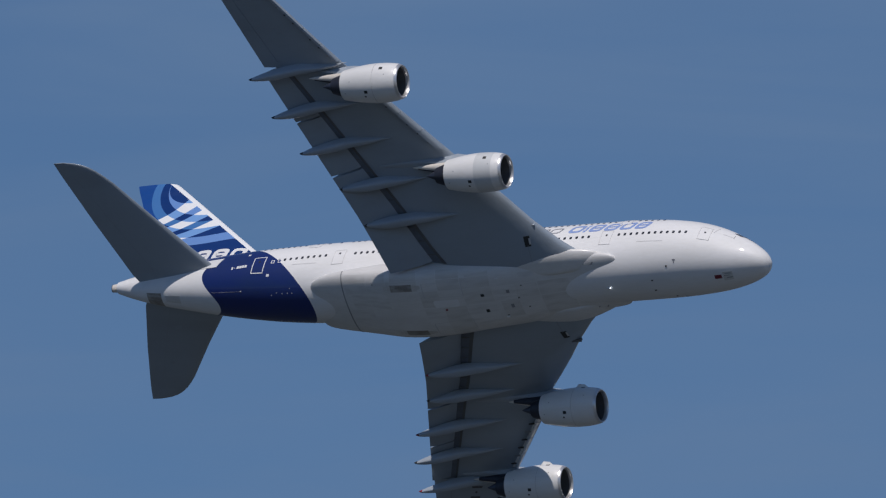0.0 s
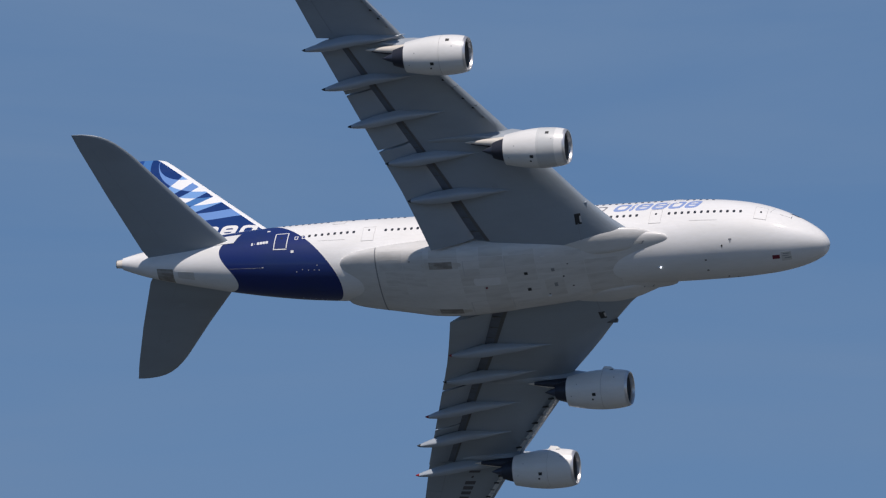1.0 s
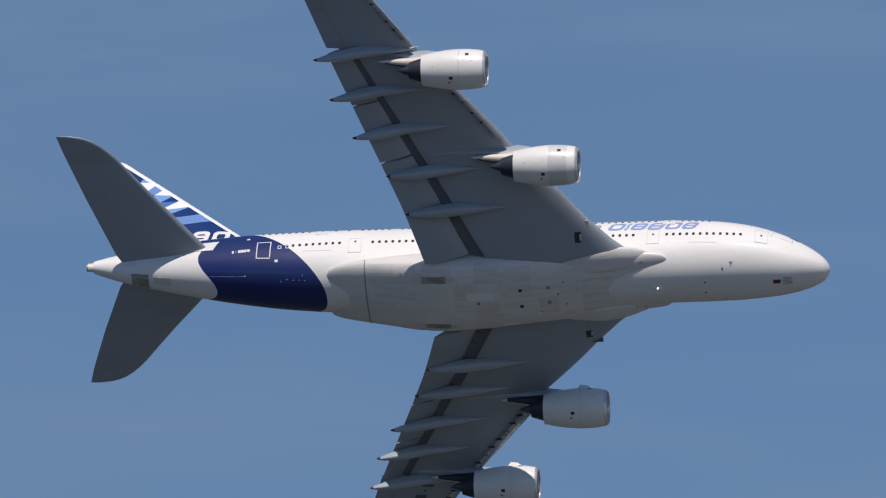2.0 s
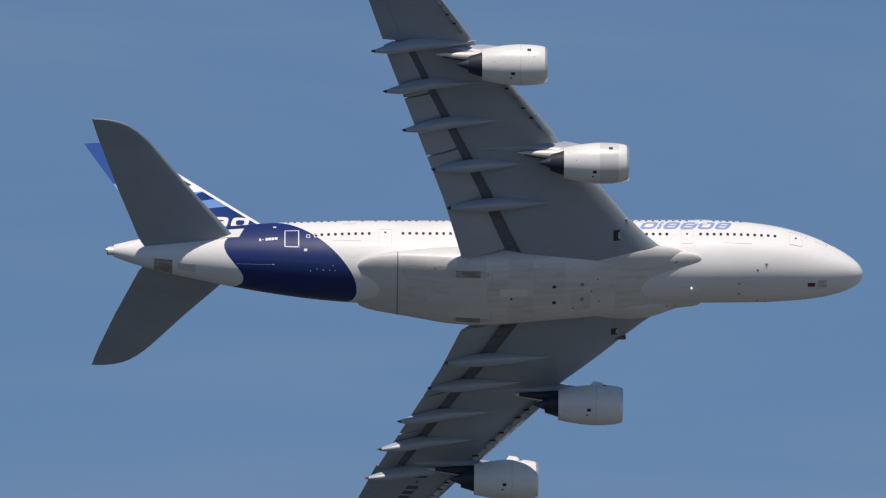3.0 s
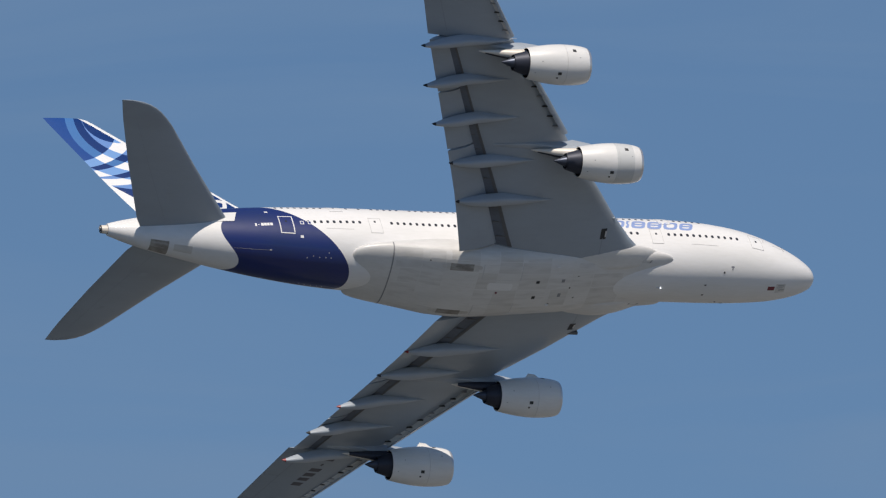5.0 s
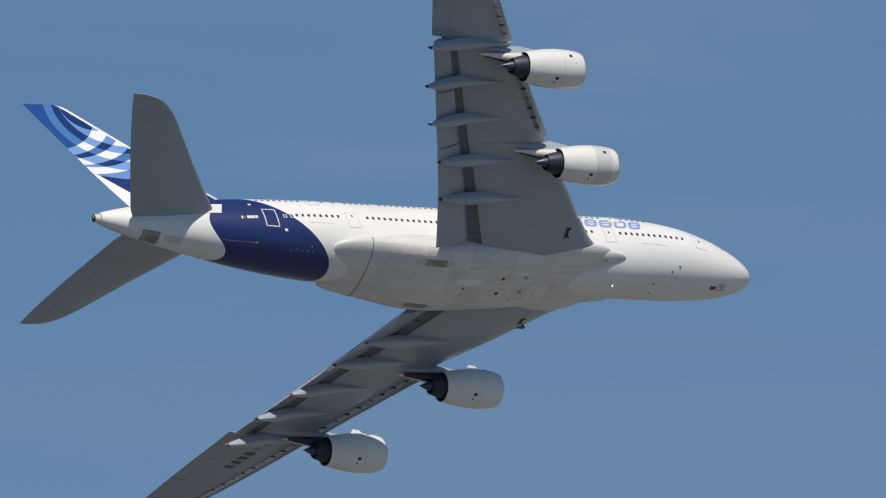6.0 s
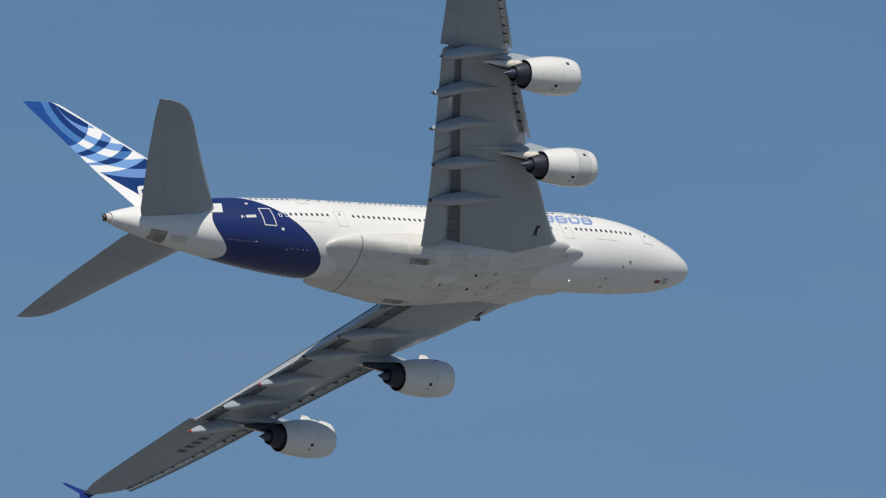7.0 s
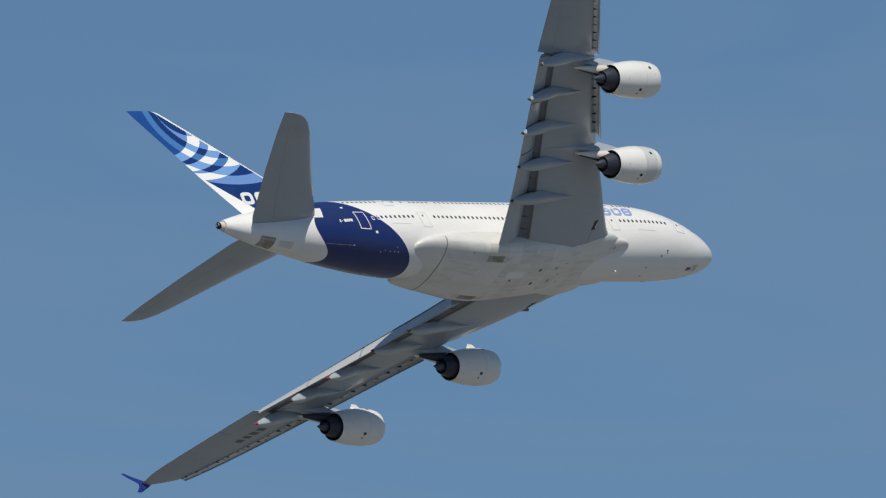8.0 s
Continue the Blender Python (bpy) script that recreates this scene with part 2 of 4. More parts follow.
# station, top, bottom, half width of the fuselage
HULL = [(0.0, -0.90, -0.98, 0.06), (0.12, -0.54, -1.36, 0.46), (0.5, 0.02, -1.84, 1.0), (1.2, 0.66, -2.18, 1.5),
        (2.2, 1.40, -2.5, 2.0), (3.5, 2.22, -2.78, 2.45), (5.0, 3.02, -2.98, 2.85), (7.0, 3.82, -3.1, 3.2),
        (9.0, 4.32, -3.18, 3.42), (12.0, 4.78, -3.25, 3.55), (15.0, 4.94, -3.31, 3.57), (26.0, 4.84, -3.45, 3.57), (43.0, 4.66, -3.72, 3.57),
        (47.0, 4.64, -3.66, 3.52), (51.0, 4.6, -3.34, 3.34), (55.0, 4.52, -2.74, 3.05), (59.0, 4.3, -1.98, 2.6),
        (63.0, 3.88, -1.1, 2.0), (66.5, 3.32, -0.22, 1.4), (69.0, 2.8, 0.65, 0.9), (70.4, 2.42, 1.25, 0.54)]


def hull_ring(s):
    top, bot, hw = (smooth_interp(s, HULL, c) for c in (1, 2, 3))
    mid = bot + 0.47 * (top - bot)
    return top, bot, hw, mid


def hull_point(s, a, off=0.0):
    """Point on the skin at the angle a (0: port, 90 degrees: top), off metres proud of it."""
    top, bot, hw, mid = hull_ring(s)
    c, d = math.cos(a), math.sin(a)
    e = 2 / 2.12
    y = math.copysign(abs(c) ** e, c) * (hw + off)
    z = mid + math.copysign(abs(d) ** e, d) * ((top - mid if d > 0 else mid - bot) + off)
    return body(s, y, z)


def hull_at(s, z, side, off=0.0):
    """Point on the skin at the height z on one side (1 port, -1 starboard)."""
    top, bot, hw, mid = hull_ring(s)
    h = (top - mid) if z > mid else (mid - bot)
    r = max(0.0, 1 - abs((z - mid) / h) ** 2.12) ** (1 / 2.12)
    return body(s, side * (hw * r + off), z)


def build_fuselage():
    ss = [0.0, 0.06, 0.12, 0.25, 0.4, 0.6, 0.9, 1.2, 1.7, 2.2, 2.8, 3.5, 4.2, 5, 6, 7, 8, 9, 10.5, 12, 13.5, 15]
    ss += list(np.arange(17, 43.1, 2.0)) + list(np.arange(44, 70, 1.0)) + [70.0, 70.4]
    return part("fuselage", loft([[hull_point(s, 2 * math.pi * i / 96) for i in range(96)] for s in ss]), WHITE, airliner)


# station, half width, bottom, top edge and squareness of the wing-to-body fairing
BELLY = [(15.1, 2.5, -2.3, -1.9, 2.0), (15.35, 2.9, -2.5, -1.5, 2.0), (15.8, 3.15, -2.64, -1.2, 2.0), (16.6, 3.3, -2.78, -1.0, 2.0), (18.0, 3.42, -2.97, -0.87, 2.04), (20.0, 3.53, -3.24, -0.78, 2.14), (23.0, 3.65, -3.72, -0.7, 2.32), (26.3, 3.8, -4.2, -0.78, 2.48),
         (30.0, 3.98, -4.6, -0.85, 2.5), (33.0, 4.15, -4.85, -0.95, 2.6), (36.0, 4.2, -4.94, -1.0, 2.85), (38.5, 4.15, -4.8, -1.0, 2.85), (41.2, 3.92, -4.37, -1.05, 2.65),
         (43.8, 3.68, -3.95, -1.2, 2.2), (46.0, 3.3, -3.6, -1.5, 2.05), (47.2, 2.8, -3.36, -1.9, 2.0), (47.7, 2.1, -3.1, -2.3, 2.0)]


def belly_point(s, a, off=0.0):
    hw, bot, top, p = (smooth_interp(s, BELLY, c) for c in (1, 2, 3, 4))
    c, d = math.cos(a), math.sin(a)
    return body(s, math.copysign(abs(c) ** (2 / p), c) * (hw + off), (top + bot) / 2 + math.copysign(abs(d) ** (2 / p), d) * ((top - bot) / 2 + off))


def patch(name, fn, s0, s1, a0, a1, material, parent, off=0.012, label="", slant=0.0, ns=6, na=8, round_=0.0):
    """A thin curved plate on a skin, between two stations and two angles in degrees."""
    bm = bmesh.new()
    top, low = [], []
    for i in range(ns + 1):
        rt, rl = [], []
        for j in range(na + 1):
            u, v = i / ns, j / na
            s = s0 + (s1 - s0) * u + slant * (v - 0.5)
            if round_:
                k = 1 - (1 - (1 - abs(2 * v - 1) ** 4)) * round_
                s = (s0 + s1) / 2 + (s - (s0 + s1) / 2) * k
            a = radians(a0 + (a1 - a0) * v)
            rt.append(bm.verts.new(fn(s, a, off)))
            rl.append(bm.verts.new(fn(s, a, -0.03)))
        top.append(rt), low.append(rl)
    for i in range(ns):
        for j in range(na):
            bm.faces.new((top[i][j], top[i + 1][j], top[i + 1][j + 1], top[i][j + 1]))
    rim = [(i, 0) for i in range(ns)] + [(ns, j) for j in range(na)] + [(i, na) for i in range(ns, 0, -1)] + [(0, j) for j in range(na, 0, -1)]
    for (i, j), (k, l) in zip(rim, rim[1:] + rim[:1]):
        bm.faces.new((top[i][j], top[k][l], low[k][l], low[i][j]))
    return part(name, bm, material, parent, label)


def build_belly():
    ss = [15.1, 15.2, 15.35, 15.55, 15.8, 16.1, 16.6, 17.2, 18.0, 19.0] + list(np.linspace(20, 43, 30)) + [44, 45, 46, 46.6, 47.0, 47.3, 47.55, 47.7]
    fairing = part("belly_fairing", loft([[belly_point(s, 2 * math.pi * i / 72) for i in range(72)] for s in ss]), FAIRING, airliner, "off-white wing-to-body fairing under the fuselage")
    rnd = random.Random(4)
    cuts = [20.2, 23.4, 25.6, 28.0, 31.0, 33.4, 35.4, 38.8, 41.0, 43.5]
    angles = [-166, -140, -117, -92, -64, -40, -14]
    for s0, s1 in zip(cuts, cuts[1:]):
        for a0, a1 in zip(angles, angles[1:]):
            if rnd.random() < 0.62:
                patch("panel", belly_point, s0 + 0.04, s1 - 0.04 - rnd.choice((0, 0, 0.5)), a0 + 0.6, a1 - 0.6, PANEL, fairing, 0.008, ns=3, na=5)
    patch("seam", belly_point, 43.72, 43.84, -186, 6, SEAM, fairing, 0.02, ns=1, na=40, slant=0.0)
    for a in (-125, -55):
        patch("soot_streak", belly_point, 35.1, 39.1, a - 5.5, a + 5.0, SOOT, fairing, 0.010, "film of soot round an outlet", ns=6, na=6, round_=0.35)
        b = a + 6 if a < -90 else a - 6
        for s0, s1, a0, a1 in ((30.9, 30.98, b - 13, b + 13), (34.9, 34.98, b - 13, b + 13), (30.9, 34.98, b - 13.3, b - 12.9), (30.9, 34.98, b + 12.9, b + 13.3)):
            patch("bay_door_seam", belly_point, s0, s1, a0, a1, SEAM_PALE, fairing, 0.013, ns=3, na=6)
        patch("outlet_grille", belly_point, 36.0, 38.3, a - 7.0, a + 7.0, DARK_STAIN, fairing, 0.014, "soot-stained outlet grille")
    for s0, a, w in ((28.9, -103, 0.35), (28.9, -83, 0.35)):
        patch("vent", belly_point, s0, s0 + w, a - 2.2, a + 2.2, DARK, fairing, 0.014, "dark square vent", ns=2, na=2)
    for s0, a in ((26.3, -104.5), (26.3, -85)):
        patch("access_door", belly_point, s0, s0 + 0.32, a - 2.6, a + 2.6, SEAM, fairing, 0.014, "grey access door", ns=2, na=2)
    for s0, a in ((27.1, -131), (27.2, -67)):
        patch("drain_mast", belly_point, s0, s0 + 0.3, a - 1.1, a + 1.1, PLAIN_WHITE, fairing, 0.09, "white drain mast", ns=2, na=2)
    for s0, a in ((24.9, -112), (24.8, -79), (22.0, -150), (40.2, -135), (27.2, -70), (25.5, -93)):
        patch("drain_port", belly_point, s0, s0 + 0.16, a - 0.9, a + 0.9, DARK, fairing, 0.014, ns=1, na=1)
    for a in (-142, -38):
        for s0, s1, a0, a1, m in ((17.5, 18.9, -4, 3.5, PANEL), (17.55, 17.68, -4, 3.5, SEAM), (18.45, 18.6, -5, 2.5, SEAM), (17.55, 17.95, 2.6, 3.4, SEAM)):
            patch("ram_air_inlet", belly_point, s0, s1, a + a0, a + a1, m, fairing, 0.012 if m is PANEL else 0.018, "grey flush ram-air inlet", slant=0.2, ns=3, na=3)
    patch("repair_patch", belly_point, 31.6, 34.2, -101, -92, PLAIN_WHITE, fairing, 0.012, "cleaner white repair patch", ns=4, na=4, round_=0.1)
    beacon = bmesh.new()
    bmesh.ops.create_uvsphere(beacon, u_segments=12, v_segments=8, radius=0.12, matrix=Matrix.Translation(belly_point(33.1, radians(-90), 0.0)))
    part("beacon", beacon, MAROON, fairing, "red anti-collision beacon dome")
    return fairing


# half-span station, leading edge, trailing edge, heights of both, thickness
WING = [(2.5, 17.7, 37.2, -2.0, -3.0, 0.12), (3.6, 18.75, 37.55, -1.9, -2.84, 0.12), (5.0, 20.3, 37.95, -1.75, -2.62, 0.122), (7.5, 22.5, 38.66, -1.42, -2.1, 0.12), (11.0, 25.2, 39.75, -0.75, -1.35, 0.115), (15.2, 28.8, 41.32, 0.12, -0.5, 0.105),
        (26.3, 37.05, 45.45, 1.38, 1.55, 0.095), (34.0, 42.25, 48.0, 2.48, 3.1, 0.09), (38.4, 45.35, 49.35, 3.33, 3.9, 0.085), (39.4, 47.0, 49.35, 3.7, 4.0, 0.08), (39.95, 48.4, 49.5, 3.9, 4.1, 0.08)]
# station, outer reach, half height and height of the wing-root fillet
FILLET = [(16.6, 3.0, 0.12, -1.8), (17.3, 3.5, 0.26, -1.95), (18.2, 3.85, 0.36, -2.12), (19.0, 4.08, 0.4, -2.32), (20.0, 4.28, 0.42, -2.52), (21.5, 4.36, 0.4, -2.78), (23.5, 4.2, 0.34, -2.97), (26.0, 3.92, 0.24, -3.1), (28.4, 3.6, 0.1, -3.2)]
FLAP_Z = [(4.0, -4.35), (9.5, -3.0), (15.0, -1.75), (20.8, -0.35), (26.3, 1.0)]   # height of the lowered flaps' trailing edge


def wing_at(y):
    ys = [r[0] for r in WING]
    le, te = (float(np.interp(y, ys, [r[c] for r in WING])) for c in (1, 2))
    zl, zt, tc = (smooth_interp(y, WING, c) for c in (3, 4, 5))
    return le, te, zl, zt, tc


def wing_point(y, x, upper, off=0.0):
    """Point on the wing at the half-span y and the chord share x."""
    le, te, zl, zt, tc = wing_at(y)
    t = 5 * tc * (0.2969 * math.sqrt(max(x, 0)) - 0.126 * x - 0.3516 * x ** 2 + 0.2843 * x ** 3 - 0.1036 * x ** 4)
    z = zl + (zt - zl) * x + (te - le) * (t * 1.15 if upper else -t * 0.9) + (off if upper else -off)
    return le + (te - le) * x, z


def wing_ring(y, side, xu, xl):
    pts = []
    for x in np.linspace(1, 0, 16):
        pts.append((xu * x ** 1.8, True))
    for x in np.linspace(0, 1, 16)[1:]:
        pts.append((xl * x ** 1.8, False))
    return [body(wing_point(y, x, u)[0], side * y, wing_point(y, x, u)[1]) for x, u in pts]


def wing_plate(name, side, y0, y1, x0, x1, material, parent, off=0.012, label="", n=6, slant=0.0):
    """A thin plate on the lower skin of the wing, between two chord shares or two stations."""
    bm = bmesh.new()
    rows = []
    for lift in (off, -0.03):
        grid = []
        for i in range(n + 1):
            y = y0 + (y1 - y0) * i / n
            row = []
            le, te = wing_at(y)[:2]
            u0, u1 = ((q - le) / (te - le) if q > 1.5 else q for q in (x0, x1))
            for j in range(8):
                x, z = wing_point(y, u0 + (u1 - u0) * (j / 7) ** 1.5 + slant * (i / n - 0.5), False, lift)
                row.append(bm.verts.new(body(x, side * y, z)))
            grid.append(row)
        rows.append(grid)
    t, l = rows
    for i in range(n):
        for j in range(7):
            bm.faces.new((t[i][j], t[i + 1][j], t[i + 1][j + 1], t[i][j + 1]))
    rim = [(i, 0) for i in range(n)] + [(n, j) for j in range(7)] + [(i, 7) for i in range(n, 0, -1)] + [(0, j) for j in range(7, 0, -1)]
    for (i, j), (k, m) in zip(rim, rim[1:] + rim[:1]):
        bm.faces.new((t[i][j], t[k][m], l[k][m], l[i][j]))
    return part(name, bm, material, parent, label)


def block(name, material, parent, p, size, label="", rot=None):
    bm = bmesh.new()
    m = Matrix.Translation(p) @ (rot or Matrix()) @ Matrix.Diagonal((*size, 1))
    bmesh.ops.create_cube(bm, size=1, matrix=m)
    bmesh.ops.bevel(bm, geom=bm.edges[:], offset=min(size) * 0.2, segments=1, affect="EDGES")
    return part(name, bm, material, parent, label, False)


def flap_ring(y, side, x0, z0, x1, z1, th):
    ring = []
    for k in range(24):
        a = 2 * math.pi * k / 24
        u = 0.5 - 0.5 * math.cos(a)
        t = 2.6 * math.sqrt(u) * (1 - u) * th * 0.5 * (1.7 if a < math.pi else -0.55)
        ring.append(body(x0 + (x1 - x0) * u, side * y, z0 + (z1 - z0) * u + t))
    return ring


def flat(c, e=0.62):
    """A cosine pressed towards the flat sides of a rounded box."""
    return math.copysign(abs(c) ** e, c)


def build_wing(side):
    ys = [2.5, 3.0, 3.5, 3.85, 4.2, 4.6, 5, 6, 7.5, 10, 12.5, 15.2, 18, 20.8, 23.5, 26.3]
    wing = part("wing", loft([wing_ring(y, side, 0.87, 0.695) for y in ys]), GREY, airliner, "light grey swept wing seen from below")
    ys = [26.3, 28.5, 31, 34, 36.5, 38.0, 38.6, 39.0, 39.4, 39.7, 39.95]
    part("outer_panel", loft([wing_ring(y, side, 0.998, 0.998) for y in ys]), GREY, wing)
    # cove between the box and the flaps: flat strips, its shade put into their colour
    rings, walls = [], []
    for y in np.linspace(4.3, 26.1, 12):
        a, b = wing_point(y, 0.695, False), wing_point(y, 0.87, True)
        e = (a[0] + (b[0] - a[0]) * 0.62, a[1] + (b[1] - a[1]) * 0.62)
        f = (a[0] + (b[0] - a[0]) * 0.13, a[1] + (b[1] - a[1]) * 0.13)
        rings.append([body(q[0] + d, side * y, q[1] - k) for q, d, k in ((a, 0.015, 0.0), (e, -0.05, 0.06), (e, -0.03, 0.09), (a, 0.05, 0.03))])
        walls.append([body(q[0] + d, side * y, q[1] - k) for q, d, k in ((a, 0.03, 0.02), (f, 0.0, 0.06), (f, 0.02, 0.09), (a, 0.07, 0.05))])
    part("flap_cove", loft(rings), COVE, wing, "flap cove strip, shade put into its colour")
    part("rear_spar_gap", loft(walls), DARK_GREY, wing, "dark strip for the shade in the gap behind the wing box")
    for k in range(14):
        y = 5.3 + k * 1.5
        a, b = wing_point(y, 0.70, False), wing_point(y, 0.77, False)
        block("cove_rib", DARK_GREY, wing, body((a[0] + b[0]) / 2, side * y, (a[1] + b[1]) / 2 + 0.1), (b[0] - a[0], 0.1, 0.12), "", Matrix.Rotation(math.atan2(b[1] - a[1], b[0] - a[0]), 4, "Y"))
    for y0, y1 in ((4.45, 14.75), (14.95, 20.65), (20.8, 26.05)):
        rings = []
        for y in np.linspace(y0, y1, 6):
            le, te, zl, zt, tc = wing_at(y)
            ch = te - le
            z1 = smooth_interp(y, FLAP_Z, 1)
            x0 = le + (0.768 - 0.012 * (y - 4.5) / 21.5) * ch
            z0 = wing_point(y, 0.77, False)[1] + 0.026 * ch
            rings.append(flap_ring(y, side, x0, z0, te, z1, 0.062 * ch))
        flap = part("flap", loft(rings), (GREY, FLAP_TOP_LIT), wing, "lowered grey flap with sunlight put into its upper colour")
        # upward faces get a paler grey: sunlight on the upper skin as colour
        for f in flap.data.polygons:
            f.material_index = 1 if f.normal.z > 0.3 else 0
    for y0, y1 in ((26.9, 30.4), (30.5, 34.1), (34.2, 37.6)):
        wing_plate("aileron", side, y0, y1, 0.775, 0.992, GREY, wing, 0.02)
        wing_plate("aileron_gap", side, y0, y1, 0.764, 0.773, JOINT, wing, 0.012)
    # fixed nose behind the slats, slats and their tracks
    for y0, y1 in ((16.4, 25.0), (26.9, 38.3)):
        wing_plate("slat_cove", side, y0, y1, 0.012, 0.075, GREY, wing, 0.01, n=10)
        n = 4 if y0 < 20 else 6
        for i in range(n):
            a, b = y0 + (y1 - y0) * i / n + 0.03, y0 + (y1 - y0) * (i + 1) / n - 0.03
            rings = []
            for y in np.linspace(a, b, 4):
                le, te, zl, zt, tc = wing_at(y)
                ch = te - le
                fwd, down = 0.10 + 0.034 * ch, 0.20 + 0.030 * ch
                outer = [(0.052, False), (0.03, False), (0.012, False), (0.0, True), (0.012, True), (0.04, True), (0.08, True), (0.13, True)]
                pts = [wing_point(y, x, u, 0.03) for x, u in outer]
                pts += [(wing_point(y, x, u, -0.07)[0] + 0.1, wing_point(y, x, u, -0.07)[1]) for x, u in ((0.10, True), (0.05, True), (0.02, True), (0.012, False), (0.034, False))]
                rings.append([body(px - fwd, side * y, pz - down) for px, pz in pts])
            slat = part("slat", loft(rings), GREY, wing, "grey leading-edge slat, lowered")
            back = [[p + Vector((d, 0, 0)) for d in (0.02,) for p in r[8:]] + [p + Vector((-0.012, 0, 0)) for p in reversed(r[8:])] for r in rings]
            part("slat_back", loft(back), SLAT, slat, "pale bare inner skin of the slat")
        for i in range(2 * n):
            y = y0 + (y1 - y0) * (i + 0.5) / (2 * n)
            q = wing_point(y, 0.05, False)
            block("slat_track", SEAM if i % 3 == 0 else DARK, wing, body(q[0] - 0.1, side * y, q[1] - 0.03), (0.6, 0.15, 0.16))
    # end of the inner droop nose, with the dark landing-lamp recess behind it
    q = wing_point(7.3, 0.005, False)
    block("droop_nose_end", DARK_GREY if side > 0 else GREY, wing, body(q[0] + 0.3, side * 7.25, q[1] - (0.2 if side > 0 else 0.02)), (1.1, 0.3, 0.42) if side > 0 else (0.8, 0.12, 0.3))
    # rounded fillet between the leading edge and the belly fairing
    rings = []
    for s in np.linspace(16.6, 28.4, 28):
        out, h, zc = (smooth_interp(s, FILLET, c) for c in (1, 2, 3))
        w = (out - 2.1) / 2
        rings.append([body(s, side * (2.1 + w + w * flat(math.cos(a), 0.8)), zc + h * flat(math.sin(a), 0.9) + 0.9 * h * math.cos(a)) for a in np.linspace(0, 2 * math.pi, 33)[:-1]])
    part("root_fillet", loft(rings), FAIRING, wing, "off-white rounded fillet at the wing root")
    wing_plate("root_seam", side, 3.6, 5.5, 23.3, 23.36, JOINT, wing, 0.012, n=3)
    wing_plate("lamp_recess", side, 5.4, 6.45, 23.0, 23.6, DARK, wing, 0.012, "dark recess in the wing root", n=2)
    wing_plate("lamp_lens", side, 5.6, 6.2, 22.98, 23.14, SEAM_PALE, wing, 0.02, "pale lamp lens in the wing root", n=2)
    for y0, y1, x0, x1 in ((9.0, 10.4, 0.40, 0.44), (17.2, 17.9, 0.33, 0.38), (30.0, 30.5, 0.40, 0.47), (35.0, 35.2, 0.55, 0.6)):
        wing_plate("access_panel", side, y0, y1, x0, x1, PANEL_GREY, wing, 0.008, n=2)
    # canoe fairings over the flap tracks
    for y, tip, zt, length, w in ((9.54, 39.4, -2.95, 10.2, 0.52), (13.5, 40.85, -2.05, 9.2, 0.50), (17.97, 43.65, -1.8, 9.4, 0.46), (22.07, 45.45, -1.08, 9.2, 0.44), (26.33, 46.65, -0.35, 10.0, 0.42)):
        rings = []
        le, te = wing_at(y)[:2]
        s0 = tip - length
        for u in np.linspace(0, 0.95, 26):
            s = s0 + length * u
            skin = wing_point(y, min(0.69, (s - le) / (te - le)), False)[1]
            r = max(0.04, math.sin(math.pi * u ** 1.35) ** 0.8 if u > 0 else 0.0)
            axis = skin + (zt - skin) * max(0.0, (u - 0.45) / 0.55) ** 1.2 - 0.22 * r
            rings.append([body(s, side * y + w * r * flat(math.cos(a)), axis + (0.72 if math.sin(a) < 0 else 0.5) * r * flat(math.sin(a))) for a in np.linspace(0, 2 * math.pi, 29)[:-1]])
        part("flap_track_fairing", loft(rings), GREY_FAIRING, wing, "pale grey canoe-shaped flap track fairing")
        c = sum((p for p in rings[-1]), Vector()) / len(rings[-1])
        tip_rings = [rings[-1]] + [[c.lerp(p, k) + Vector((-d, 0, 0)) for p in rings[-1]] for k, d in ((0.75, 0.16), (0.45, 0.3), (0.1, 0.4))]
        red = side > 0 and y in (9.54, 17.97, 26.33)
        part("fairing_tip", loft(tip_rings), RED if red else DARK, wing, "red fairing tip" if red else "dark fairing tip")
    # wing-tip fence: a swept arrow above and below the tip
    rows = []
    for z, le, te, y in ((5.75, 50.5, 51.05, 40.35), (5.2, 49.8, 50.75, 40.25), (4.4, 48.6, 50.2, 40.05), (4.0, 48.0, 49.95, 39.98), (3.6, 48.7, 50.1, 40.0), (3.0, 50.0, 50.7, 40.1)):
        rows.append((body(le, side * y, z), body(te, side * y, z), 0.10, Vector((0, 1, 0))))
    blade("wingtip_fence", rows, BLUE, wing, "blue arrow-shaped wing-tip fence", 8)
    # registration under the port wing, as plain bars
    if side > 0:
        for i, (w, h) in enumerate(((0.34, 1), (0.34, 0.2), (0.6, 1), (0.6, 1), (0.55, 1), (0.6, 1))):
            y = 27.4 + i * 0.74
            wing_plate("marking_bar", side, y, y + 0.8 * w, 0.41 - 0.07 * h, 0.41 + 0.07 * h, INK, wing, 0.01, "dark marking bar", 2)
    return wing


